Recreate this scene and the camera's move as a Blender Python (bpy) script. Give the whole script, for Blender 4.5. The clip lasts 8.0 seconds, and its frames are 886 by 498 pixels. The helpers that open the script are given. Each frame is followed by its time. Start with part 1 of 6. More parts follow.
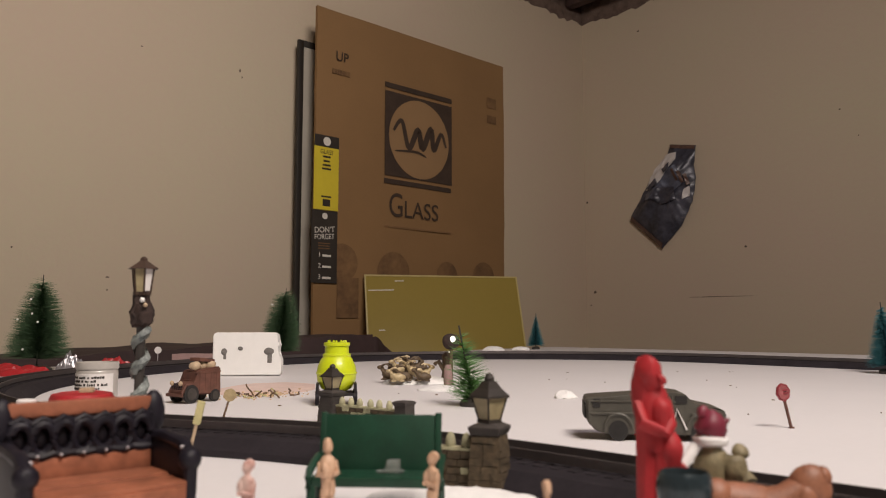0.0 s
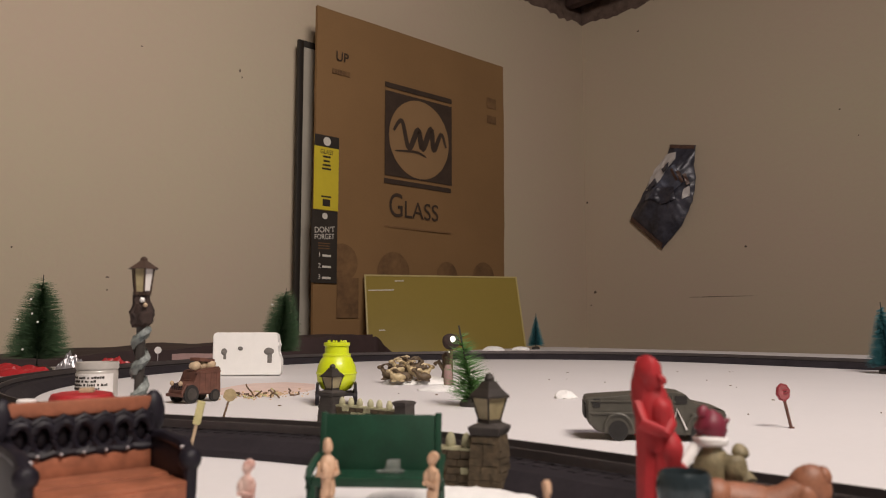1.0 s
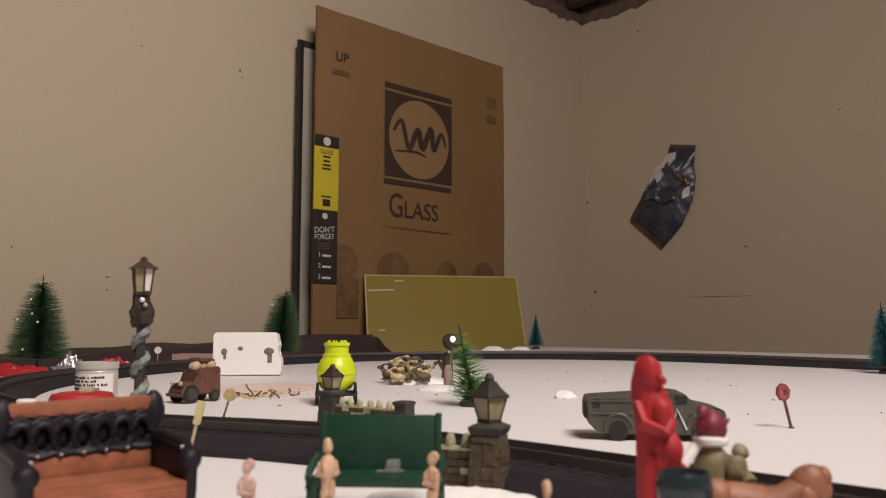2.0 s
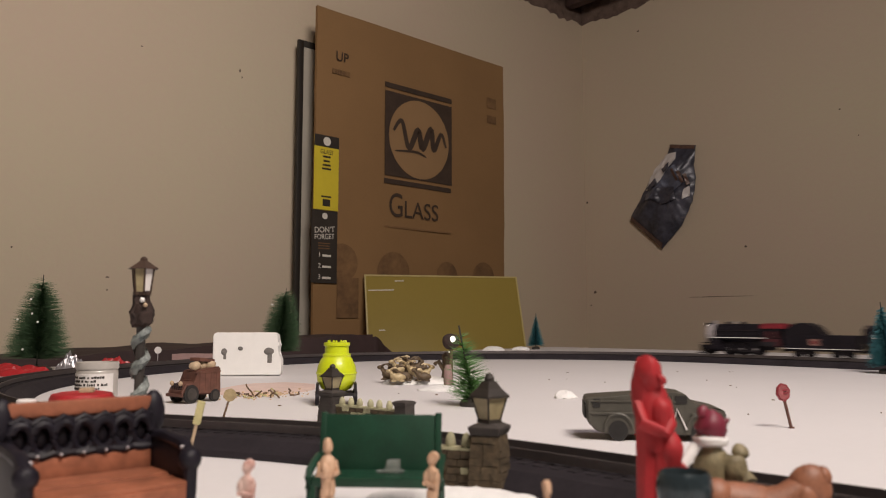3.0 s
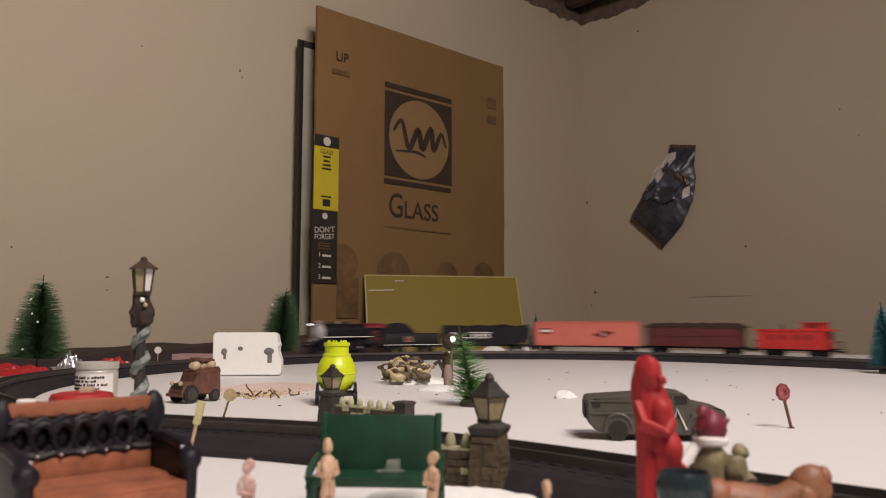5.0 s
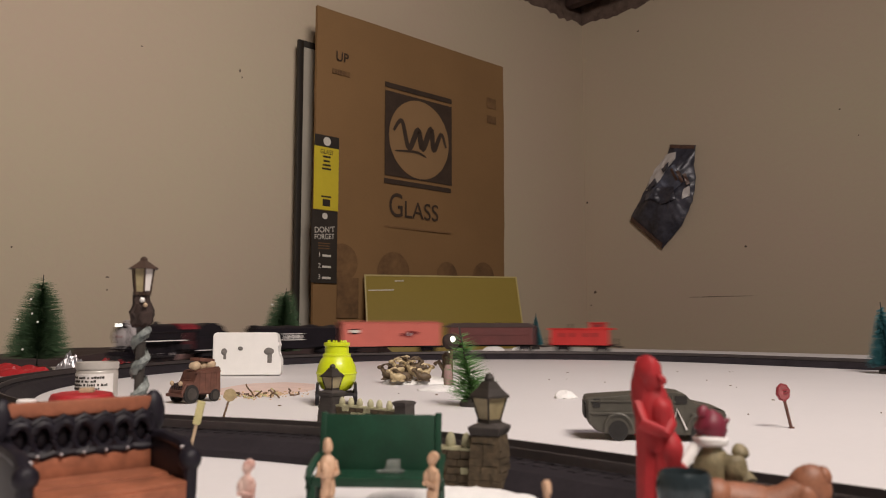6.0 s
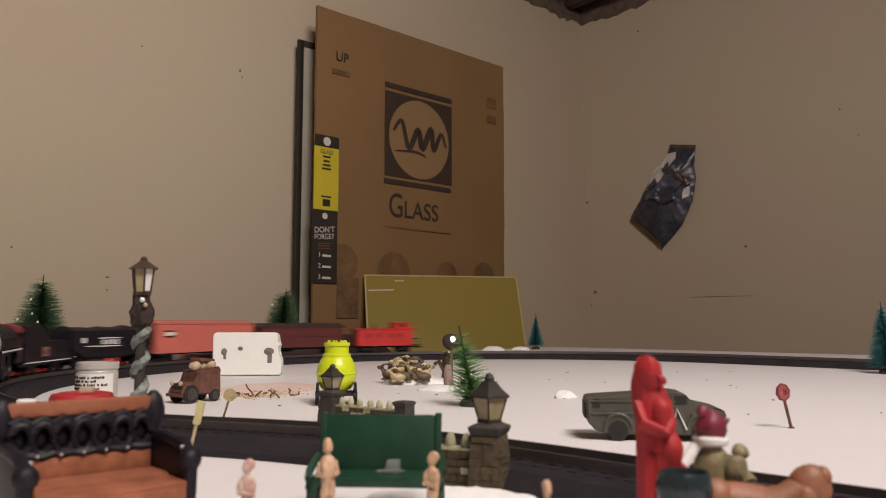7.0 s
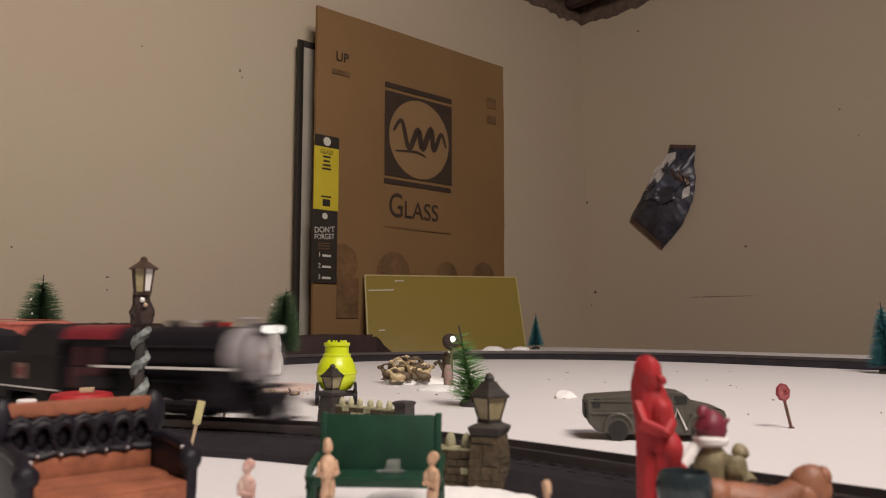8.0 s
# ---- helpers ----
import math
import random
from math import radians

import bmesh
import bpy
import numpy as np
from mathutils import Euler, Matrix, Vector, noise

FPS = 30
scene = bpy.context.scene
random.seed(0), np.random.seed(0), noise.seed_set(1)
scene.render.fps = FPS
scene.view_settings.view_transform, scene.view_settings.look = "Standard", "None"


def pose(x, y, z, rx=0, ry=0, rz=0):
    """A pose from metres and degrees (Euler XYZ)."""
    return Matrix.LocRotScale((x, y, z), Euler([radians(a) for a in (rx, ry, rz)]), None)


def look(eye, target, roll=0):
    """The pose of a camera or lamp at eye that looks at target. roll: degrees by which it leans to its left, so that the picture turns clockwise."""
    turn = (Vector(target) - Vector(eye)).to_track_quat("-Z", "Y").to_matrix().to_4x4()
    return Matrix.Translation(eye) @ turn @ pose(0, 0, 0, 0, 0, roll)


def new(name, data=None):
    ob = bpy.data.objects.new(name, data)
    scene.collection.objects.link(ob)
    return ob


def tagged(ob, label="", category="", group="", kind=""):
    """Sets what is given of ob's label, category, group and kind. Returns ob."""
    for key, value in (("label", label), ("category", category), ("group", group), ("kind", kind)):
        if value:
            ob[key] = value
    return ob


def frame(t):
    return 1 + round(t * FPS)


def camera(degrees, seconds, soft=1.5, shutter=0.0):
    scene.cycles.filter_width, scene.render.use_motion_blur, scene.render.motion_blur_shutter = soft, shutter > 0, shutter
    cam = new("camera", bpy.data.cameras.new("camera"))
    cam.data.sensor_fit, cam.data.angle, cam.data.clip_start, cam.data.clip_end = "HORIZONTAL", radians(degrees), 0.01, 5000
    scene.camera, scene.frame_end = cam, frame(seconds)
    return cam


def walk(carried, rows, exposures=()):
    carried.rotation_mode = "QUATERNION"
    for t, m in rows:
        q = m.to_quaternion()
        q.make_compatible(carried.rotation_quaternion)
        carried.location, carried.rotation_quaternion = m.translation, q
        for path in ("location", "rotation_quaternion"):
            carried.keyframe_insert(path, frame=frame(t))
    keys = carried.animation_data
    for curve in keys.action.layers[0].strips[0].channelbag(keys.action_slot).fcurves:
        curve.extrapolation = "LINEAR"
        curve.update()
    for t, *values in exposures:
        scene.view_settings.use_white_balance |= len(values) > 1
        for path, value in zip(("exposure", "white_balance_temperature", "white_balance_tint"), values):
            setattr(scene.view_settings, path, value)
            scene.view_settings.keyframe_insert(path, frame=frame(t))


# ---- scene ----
cam = camera(60.1, 8.0, soft=1.0, shutter=1.15)
EYE = (0.0, 0.0, 0.065)
STAND = look(EYE, (0.0, 1.0, 0.065 + math.tan(radians(5.48))))
walk(cam, [(0.0, STAND), (8.0, STAND)])
cam.data.dof.use_dof = True
cam.data.dof.focus_distance = 0.90
cam.data.dof.aperture_fstop = 22.0

# ---- light ----
world = bpy.data.worlds.new("world")
scene.world = world
world.use_nodes = True
world.node_tree.nodes["Background"].inputs[0].default_value = (0.03, 0.025, 0.022, 1)
world.node_tree.nodes["Background"].inputs[1].default_value = 1.0


def area_lamp(name, at, target, size, watts, colour):
    d = bpy.data.lights.new(name, "AREA")
    d.shape, d.size, d.energy, d.color = "DISK", size, watts, colour
    ob = new(name, d)
    ob.matrix_world = look(at, target)
    return ob


# overhead lamp out of view, placed by the leftward shadows on the table
area_lamp("ceiling_lamp", (0.54, 0.38, 1.44), (0.30, 0.64, 0.0), 0.28, 3.5, (1.0, 0.87, 0.96))
# added fill behind the camera that brightens the walls and near fronts
area_lamp("ceiling_lamp", (0.50, -0.42, 1.42), (-0.72, 1.85, 1.18), 0.80, 53.0, (1.0, 0.885, 0.785))
scene.view_settings.exposure = 0.0

# ---- materials ----


def mat(name, colour, rough=0.6, metal=0.0, vary=0.12, scale=40.0, bump=0.15, fine=8.0, tint=None, coat=0.0, spec=0.5):
    """A surface with two scales of colour variation and a fine relief."""
    m = bpy.data.materials.new(name)
    m.use_nodes = True
    nt = m.node_tree
    b = nt.nodes["Principled BSDF"]
    tc = nt.nodes.new("ShaderNodeTexCoord")
    n1 = nt.nodes.new("ShaderNodeTexNoise")
    n1.inputs["Scale"].default_value = scale
    n1.inputs["Detail"].default_value = 4
    n2 = nt.nodes.new("ShaderNodeTexNoise")
    n2.inputs["Scale"].default_value = scale * fine
    n2.inputs["Detail"].default_value = 3
    for n in (n1, n2):
        nt.links.new(tc.outputs["Object"], n.inputs["Vector"])
    mixer = nt.nodes.new("ShaderNodeMix")
    mixer.data_type = "RGBA"
    lo = [c * (1 - vary) for c in colour]
    hi = [min(1, c * (1 + vary)) for c in colour] if tint is None else list(tint)
    mixer.inputs["A"].default_value = (*lo, 1)
    mixer.inputs["B"].default_value = (*hi, 1)
    ramp = nt.nodes.new("ShaderNodeMapRange")
    ramp.inputs["From Min"].default_value, ramp.inputs["From Max"].default_value = 0.3, 0.7
    add = nt.nodes.new("ShaderNodeMath")
    add.operation = "MULTIPLY_ADD"
    add.inputs[1].default_value = 0.3
    nt.links.new(n2.outputs["Fac"], add.inputs[0])
    sub = nt.nodes.new("ShaderNodeMath")
    sub.operation = "MULTIPLY"
    sub.inputs[1].default_value = 0.7
    nt.links.new(n1.outputs["Fac"], sub.inputs[0])
    nt.links.new(sub.outputs[0], add.inputs[2])
    nt.links.new(add.outputs[0], ramp.inputs["Value"])
    nt.links.new(ramp.outputs[0], mixer.inputs["Factor"])
    nt.links.new(mixer.outputs["Result"], b.inputs["Base Color"])
    b.inputs["Roughness"].default_value = rough
    b.inputs["Metallic"].default_value = metal
    b.inputs["Specular IOR Level"].default_value = spec
    if coat:
        b.inputs["Coat Weight"].default_value = coat
    if bump:
        bp = nt.nodes.new("ShaderNodeBump")
        bp.inputs["Strength"].default_value = bump
        bp.inputs["Distance"].default_value = 0.15 / (scale * fine)
        nt.links.new(n2.outputs["Fac"], bp.inputs["Height"])
        nt.links.new(bp.outputs["Normal"], b.inputs["Normal"])
    return m


def glow(name, colour, power):
    m = bpy.data.materials.new(name)
    m.use_nodes = True
    b = m.node_tree.nodes["Principled BSDF"]
    b.inputs["Base Color"].default_value = (*colour, 1)
    b.inputs["Emission Color"].default_value = (*colour, 1)
    b.inputs["Emission Strength"].default_value = power
    return m


def clear(name, colour, rough=0.1):
    m = bpy.data.materials.new(name)
    m.use_nodes = True
    b = m.node_tree.nodes["Principled BSDF"]
    b.inputs["Base Color"].default_value = (*colour, 1)
    b.inputs["Roughness"].default_value = rough
    b.inputs["Transmission Weight"].default_value = 0.85
    return m


M_WALL = mat("painted_plaster", (0.63, 0.487, 0.400), 0.85, 0, 0.06, 0.9, 0.25, 60.0, tint=(0.575, 0.512, 0.370))
M_TORN = mat("torn_plaster_edge", (0.16, 0.11, 0.09), 0.95, 0, 0.35, 30, 0.5)
M_JOIST = mat("dark_old_timber", (0.07, 0.04, 0.035), 0.8, 0, 0.4, 9, 0.4)
M_FLOOR = mat("concrete", (0.22, 0.21, 0.20), 0.8, 0, 0.2, 3, 0.3, 20)
M_TABLE = mat("white_board", (0.80, 0.78, 0.79), 0.55, 0, 0.03, 5, 0.1, 40.0)
M_WOOD = mat("plain_timber", (0.35, 0.22, 0.12), 0.6, 0, 0.25, 14, 0.2)
M_CARD = mat("brown_cardboard", (0.240, 0.135, 0.056), 0.8, 0, 0.09, 3.0, 0.12, 60.0)
M_CARD_LIGHT = mat("bare_cardboard", (0.275, 0.165, 0.078), 0.8, 0, 0.08, 6, 0.1, 40)
M_INK = mat("dark_print", (0.045, 0.027, 0.018), 0.75, 0, 0.25, 20, 0.0)
M_INK_FAINT = mat("faint_print", (0.135, 0.070, 0.032), 0.8, 0, 0.3, 14, 0.0, 5.0, tint=(0.232, 0.128, 0.054))
M_YELLOW = mat("yellow_label", (0.62, 0.50, 0.035), 0.5, 0, 0.05, 10, 0.0)
M_INK_PALE = mat("pale_print", (0.205, 0.112, 0.048), 0.8, 0, 0.2, 60, 0.0)
M_BLACKLABEL = mat("black_label", (0.03, 0.024, 0.02), 0.5, 0, 0.15, 30, 0.0)
M_WHITEPRINT = mat("white_print", (0.65, 0.62, 0.56), 0.6, 0, 0.05, 60, 0.0)
M_FRAMEBLACK = mat("dark_frame", (0.022, 0.018, 0.015), 0.5, 0, 0.2, 20, 0.1)
M_GREYBOARD = mat("grey_screen", (0.42, 0.385, 0.33), 0.7, 0, 0.06, 4, 0.1, 60)
M_MUSTARD = mat("mustard_glass_panel", (0.30, 0.225, 0.055), 0.30, 0, 0.05, 2.5, 0.03, 50.0)
M_MUSTARD_EDGE = mat("panel_edge", (0.45, 0.37, 0.16), 0.35, 0, 0.08, 30, 0.0)
M_TARP = mat("dark_cloth", (0.035, 0.018, 0.018), 0.8, 0, 0.3, 8, 0.3)
M_BED = mat("black_roadbed", (0.026, 0.022, 0.026), 0.8, 0, 0.25, 60, 0.4, spec=0.15)
M_TIE = mat("black_tie", (0.030, 0.026, 0.029), 0.85, 0, 0.25, 90, 0.3, spec=0.1)
M_RAIL = mat("steel_rail", (0.17, 0.15, 0.15), 0.5, 0.8, 0.15, 60, 0.1)
M_BLACK = mat("black_plastic", (0.0105, 0.0085, 0.0120), 0.5, 0, 0.3, 40, 0.15, spec=0.2)
M_DARK = mat("dark_grey_plastic", (0.018, 0.015, 0.018), 0.55, 0, 0.3, 60, 0.2, spec=0.25)
M_SILVER = mat("silver_paint", (0.40, 0.37, 0.38), 0.55, 0.25, 0.15, 120, 0.1)
M_WHITE = mat("white_paint", (0.75, 0.72, 0.70), 0.5, 0, 0.05, 60, 0.05)
M_ORANGE = mat("orange_paint", (0.54, 0.138, 0.108), 0.5, 0, 0.08, 30, 0.05)
M_BROWNCAR = mat("oxide_brown_paint", (0.105, 0.022, 0.020), 0.5, 0, 0.2, 40, 0.1)
M_BROWNDARK = mat("dark_brown_roof", (0.035, 0.016, 0.014), 0.6, 0, 0.2, 40, 0.1)
M_RED = mat("red_paint", (0.50, 0.028, 0.026), 0.45, 0, 0.12, 40, 0.05)
M_REDDARK = mat("dark_red_paint", (0.17, 0.014, 0.014), 0.5, 0, 0.15, 60, 0.0)
M_CABRED = mat("dull_red_paint", (0.17, 0.014, 0.022), 0.5, 0, 0.15, 60, 0.05)
M_CABDARK = mat("dark_maroon_paint", (0.055, 0.008, 0.012), 0.5, 0, 0.2, 60, 0.05)
M_PINKBROWN = mat("dusty_pink_print", (0.24, 0.13, 0.11), 0.6, 0, 0.25, 200, 0.0)
M_LAMP = glow("headlight_glow", (1.0, 0.96, 0.88), 3.0)

# ---- mesh helpers ----


def prism(bm, pts, h0, h1, m=None):
    """An upright prism over a polygon of (x, y) from z h0 to h1."""
    m = m or Matrix()
    lo = [bm.verts.new(m @ Vector((x, y, h0))) for x, y in pts]
    hi = [bm.verts.new(m @ Vector((x, y, h1))) for x, y in pts]
    n = len(pts)
    bm.faces.new(lo[::-1])
    bm.faces.new(hi)
    for i in range(n):
        bm.faces.new((lo[i], lo[(i + 1) % n], hi[(i + 1) % n], hi[i]))


def box(bm, c, size, m=None, bevel=0.0):
    m = m or Matrix()
    geo = bmesh.ops.create_cube(bm, size=1.0, matrix=m @ Matrix.LocRotScale(Vector(c), None, Vector(size)))
    if bevel:
        edges = list({e for v in geo["verts"] for e in v.link_edges})
        bmesh.ops.bevel(bm, geom=edges, offset=bevel, segments=2, affect="EDGES", profile=0.6)


def cyl(bm, a, b, r0, r1=None, n=14):
    a, b = Vector(a), Vector(b)
    d = b - a
    q = d.to_track_quat("Z", "Y").to_matrix().to_4x4()
    bmesh.ops.create_cone(bm, cap_ends=True, segments=n, radius1=r0, radius2=r0 if r1 is None else r1, depth=d.length,
                          matrix=Matrix.Translation((a + b) / 2) @ q)


def ball(bm, c, r, m=None, u=14, v=9):
    m = m or Matrix()
    r = (r, r, r) if isinstance(r, (int, float)) else r
    bmesh.ops.create_uvsphere(bm, u_segments=u, v_segments=v, radius=1.0, matrix=m @ Matrix.LocRotScale(Vector(c), None, Vector(r)))


def lathe(bm, profile, n=20, m=None):
    """A solid of revolution about z from (radius, z) pairs."""
    m = m or Matrix()
    rings = []
    for r, z in profile:
        rings.append([bm.verts.new(m @ Vector((r * math.cos(2 * math.pi * i / n), r * math.sin(2 * math.pi * i / n), z))) for i in range(n)])
    for a, b in zip(rings, rings[1:]):
        for i in range(n):
            bm.faces.new((a[i], a[(i + 1) % n], b[(i + 1) % n], b[i]))
    bm.faces.new(rings[0][::-1])
    bm.faces.new(rings[-1])


def tube(bm, pts, r, n=8, taper=1.0):
    """A round bar along points."""
    pts = [Vector(p) for p in pts]
    rings = []
    for i, p in enumerate(pts):
        d = (pts[min(i + 1, len(pts) - 1)] - pts[max(i - 1, 0)]).normalized()
        side = d.orthogonal().normalized() if abs(d.z) > 0.98 else d.cross(Vector((0, 0, 1))).normalized()
        up = side.cross(d)
        rr = r * (1 + (taper - 1) * i / max(1, len(pts) - 1))
        rings.append([bm.verts.new(p + rr * (math.cos(2 * math.pi * k / n) * side + math.sin(2 * math.pi * k / n) * up)) for k in range(n)])
    for a, b in zip(rings, rings[1:]):
        for k in range(n):
            bm.faces.new((a[k], a[(k + 1) % n], b[(k + 1) % n], b[k]))
    bm.faces.new(rings[0][::-1])
    bm.faces.new(rings[-1])


def extrude_x(bm, pts, x0, x1, m=None):
    """A bar with the section (y, z) from x0 to x1."""
    m = m or Matrix()
    a = [bm.verts.new(m @ Vector((x0, y, z))) for y, z in pts]
    b = [bm.verts.new(m @ Vector((x1, y, z))) for y, z in pts]
    n = len(pts)
    bm.faces.new(a)
    bm.faces.new(b[::-1])
    for i in range(n):
        bm.faces.new((a[(i + 1) % n], a[i], b[i], b[(i + 1) % n]))


def finish(bm, smooth, name, material):
    bmesh.ops.recalc_face_normals(bm, faces=bm.faces)
    me = bpy.data.meshes.new(name)
    bm.to_mesh(me)
    bm.free()
    if smooth:
        me.shade_smooth()
        me.set_sharp_from_angle(angle=radians(40))
    me.materials.append(material)
    return me


def part(name, bm, material, parent, label="", smooth=True):
    ob = new(name, finish(bm, smooth, name, material))
    ob.parent = parent
    if label:
        tagged(ob, label)
    return ob


def thing(name, m, label, category, group=""):
    ob = new(name)
    ob.empty_display_size = 0.02
    ob.matrix_basis = m
    return tagged(ob, label, category, group)


def solid(name, bm, material, m, label, category, group="", kind="", smooth=True):
    ob = new(name, finish(bm, smooth, name, material))
    ob.matrix_basis = m
    return tagged(ob, label, category, group, kind)


def ruffle(bm, amount, scale, seed=0.0):
    """Shakes a surface by smooth noise."""
    for v in bm.verts:
        v.co += noise.noise_vector(v.co * scale + Vector((seed, seed * 1.7, seed * 0.3))) * amount


def text_mesh(body, size, extrude=0.0, space=1.0):
    cu = bpy.data.curves.new("text", "FONT")
    cu.body, cu.size, cu.extrude, cu.align_x, cu.align_y, cu.space_character = body, size, extrude, "CENTER", "CENTER", space
    ob = bpy.data.objects.new("text", cu)
    scene.collection.objects.link(ob)
    me = bpy.data.meshes.new_from_object(ob.evaluated_get(bpy.context.evaluated_depsgraph_get()))
    bpy.data.objects.remove(ob)
    bpy.data.curves.remove(cu)
    return me


def lettering(name, body, size, material, parent, m, label="", stretch=1.0, space=1.0):
    me = text_mesh(body, size, 0.0003, space)
    me.transform(m @ Matrix.Diagonal((stretch, 1, 1, 1)))
    me.materials.append(material)
    ob = new(name, me)
    ob.parent = parent
    if label:
        tagged(ob, label)
    return ob


# ---- the room ----
CORNER = Vector((0.6755, 3.6, 0))
TURN = 46.86
ALONG_L = Vector((-math.sin(radians(TURN)), -math.cos(radians(TURN)), 0))
ALONG_R = Vector((math.cos(radians(TURN)), -math.sin(radians(TURN)), 0))
FLOOR, TOP = -0.76, 1.60
# room axes: x runs along the second wall from the corner, y runs back towards the corner along the first
ROOM = Matrix.Translation(CORNER) @ Matrix.Rotation(radians(-TURN), 4, "Z")
LONG, WIDE = 5.4, 4.8


def wall_l(s, z, off):
    """Matrix on the long wall: x to the reader's right, y up, z out of the wall."""
    p = CORNER + ALONG_L * s + ALONG_R * off
    x, y, zz = -ALONG_L, Vector((0, 0, 1)), ALONG_R
    return Matrix(((x.x, y.x, zz.x, p.x), (x.y, y.y, zz.y, p.y), (x.z, y.z, zz.z, z + 0.004), (0, 0, 0, 1)))


def wall_r(s, z, off):
    p = CORNER + ALONG_R * s + ALONG_L * off
    x, y, zz = ALONG_R, Vector((0, 0, 1)), ALONG_L
    return Matrix(((x.x, y.x, zz.x, p.x), (x.y, y.y, zz.y, p.y), (x.z, y.z, zz.z, z + 0.004), (0, 0, 0, 1)))


def torn_sheet(name, length, base, flip, label):
    """A plastered wall sheet whose upper edge is torn away towards the corner."""
    bm = bmesh.new()
    n = int(length / 0.02)
    fr, bk = [], []
    for i in range(n + 1):
        s = length * i / n
        top = 1.494 + 0.016 * noise.noise(Vector((s * 9, flip, 0))) + 0.014 * noise.noise(Vector((s * 31, flip, 2))) + 0.10 * max(0.0, s - 0.55) ** 0.7
        top = min(top, TOP)
        d = s if flip == 0 else -s
        fr.append((bm.verts.new((d, FLOOR, 0)), bm.verts.new((d, top, 0))))
        bk.append((bm.verts.new((d, FLOOR, -0.02)), bm.verts.new((d, top, -0.02))))
    for i in range(n):
        bm.faces.new((fr[i][0], fr[i + 1][0], fr[i + 1][1], fr[i][1]))
        bm.faces.new((bk[i][0], bk[i][1], bk[i + 1][1], bk[i + 1][0]))
        bm.faces.new((fr[i][1], fr[i + 1][1], bk[i + 1][1], bk[i][1]))
    return solid(name, bm, M_WALL, base, label, "wall", kind="structure", smooth=False)


torn_sheet("wall_west", LONG, wall_l(0, 0, 0), 1, "beige painted plaster wall with small scuffs and a torn upper edge")
torn_sheet("wall_north", WIDE, wall_r(0, 0, 0), 0, "dim beige plaster wall with a torn upper edge")


def plain_block(name, c, size, material, label, cat):
    bm = bmesh.new()
    box(bm, c, size)
    return solid(name, bm, material, ROOM, label, cat, kind="structure", smooth=False)


mid = (FLOOR + TOP + 0.2) / 2
tall = TOP + 0.2 - FLOOR
plain_block("wall_backing_west", (-0.08, -LONG / 2, mid), (0.12, LONG + 0.3, tall), M_TORN, "dark rough masonry behind the plaster", "wall")
plain_block("wall_backing_north", (WIDE / 2, 0.08, mid), (WIDE + 0.1, 0.12, tall), M_TORN, "dark rough masonry behind the plaster", "wall")
plain_block("wall_south", (WIDE / 2, -LONG - 0.06, mid), (WIDE, 0.12, tall), M_WALL, "plain beige plaster wall", "wall")
plain_block("wall_east", (WIDE + 0.06, -LONG / 2, mid), (0.12, LONG, tall), M_WALL, "plain beige plaster wall", "wall")
plain_block("floor", (WIDE / 2, -LONG / 2, FLOOR - 0.05), (WIDE + 0.4, LONG + 0.4, 0.1), M_FLOOR, "grey concrete basement floor", "floor")
bm = bmesh.new()
box(bm, (WIDE / 2, -LONG / 2, TOP + 0.06), (WIDE + 0.3, LONG + 0.3, 0.04))
k = 0.1
while k < LONG:
    box(bm, (WIDE / 2, -k, TOP + 0.005), (WIDE, 0.045, 0.09))
    k += 0.4
solid("ceiling", bm, M_JOIST, ROOM, "dark timber ceiling with open joists", "ceiling", kind="structure", smooth=False)

# ---- the table ----
U, V = Vector((0.731, -0.682, 0)), Vector((0.682, 0.731, 0))
TABLE = Matrix(((U.x, V.x, 0, 0), (U.y, V.y, 0, 0), (0, 0, 1, 0), (0, 0, 0, 1)))
T_U0, T_U1, T_V0, T_V1 = -1.20, 1.42, -0.38, 1.72
layout_table = thing("layout_table", TABLE, "large white-topped table carrying the model railway", "table")
bm = bmesh.new()
box(bm, ((T_U0 + T_U1) / 2, (T_V0 + T_V1) / 2, -0.009), (T_U1 - T_U0, T_V1 - T_V0, 0.018), bevel=0.002)
part("tabletop", bm, M_TABLE, layout_table, "white board with a few specks")
bm = bmesh.new()
for v in (T_V0 + 0.04, T_V1 - 0.04):
    box(bm, ((T_U0 + T_U1) / 2, v, -0.063), (T_U1 - T_U0 - 0.08, 0.038, 0.09))
for u in (T_U0 + 0.04, T_U1 - 0.04):
    box(bm, (u, (T_V0 + T_V1) / 2, -0.063), (0.038, T_V1 - T_V0 - 0.12, 0.09))
part("apron", bm, M_WOOD, layout_table, smooth=False)
for u in (T_U0 + 0.07, T_U1 - 0.07):
    for v in (T_V0 + 0.07, T_V1 - 0.07):
        bm = bmesh.new()
        box(bm, (u, v, (FLOOR - 0.018) / 2), (0.07, 0.07, -FLOOR - 0.018))
        part("leg", bm, M_WOOD, layout_table, smooth=False)

# ---- the track: one closed loop of straight and curved stretches (length, curvature) ----
START = (0.889, 0.766, radians(131.03))
STRETCHES = [(0.623, 0.0), (0.704, 2.081), (0.559, 1.633), (0.560, 2.377), (0.188, -2.573), (0.568, 0.0), (1.343, 1 / 0.44)]
CLOSING = 0.307
RAIL = 0.0132


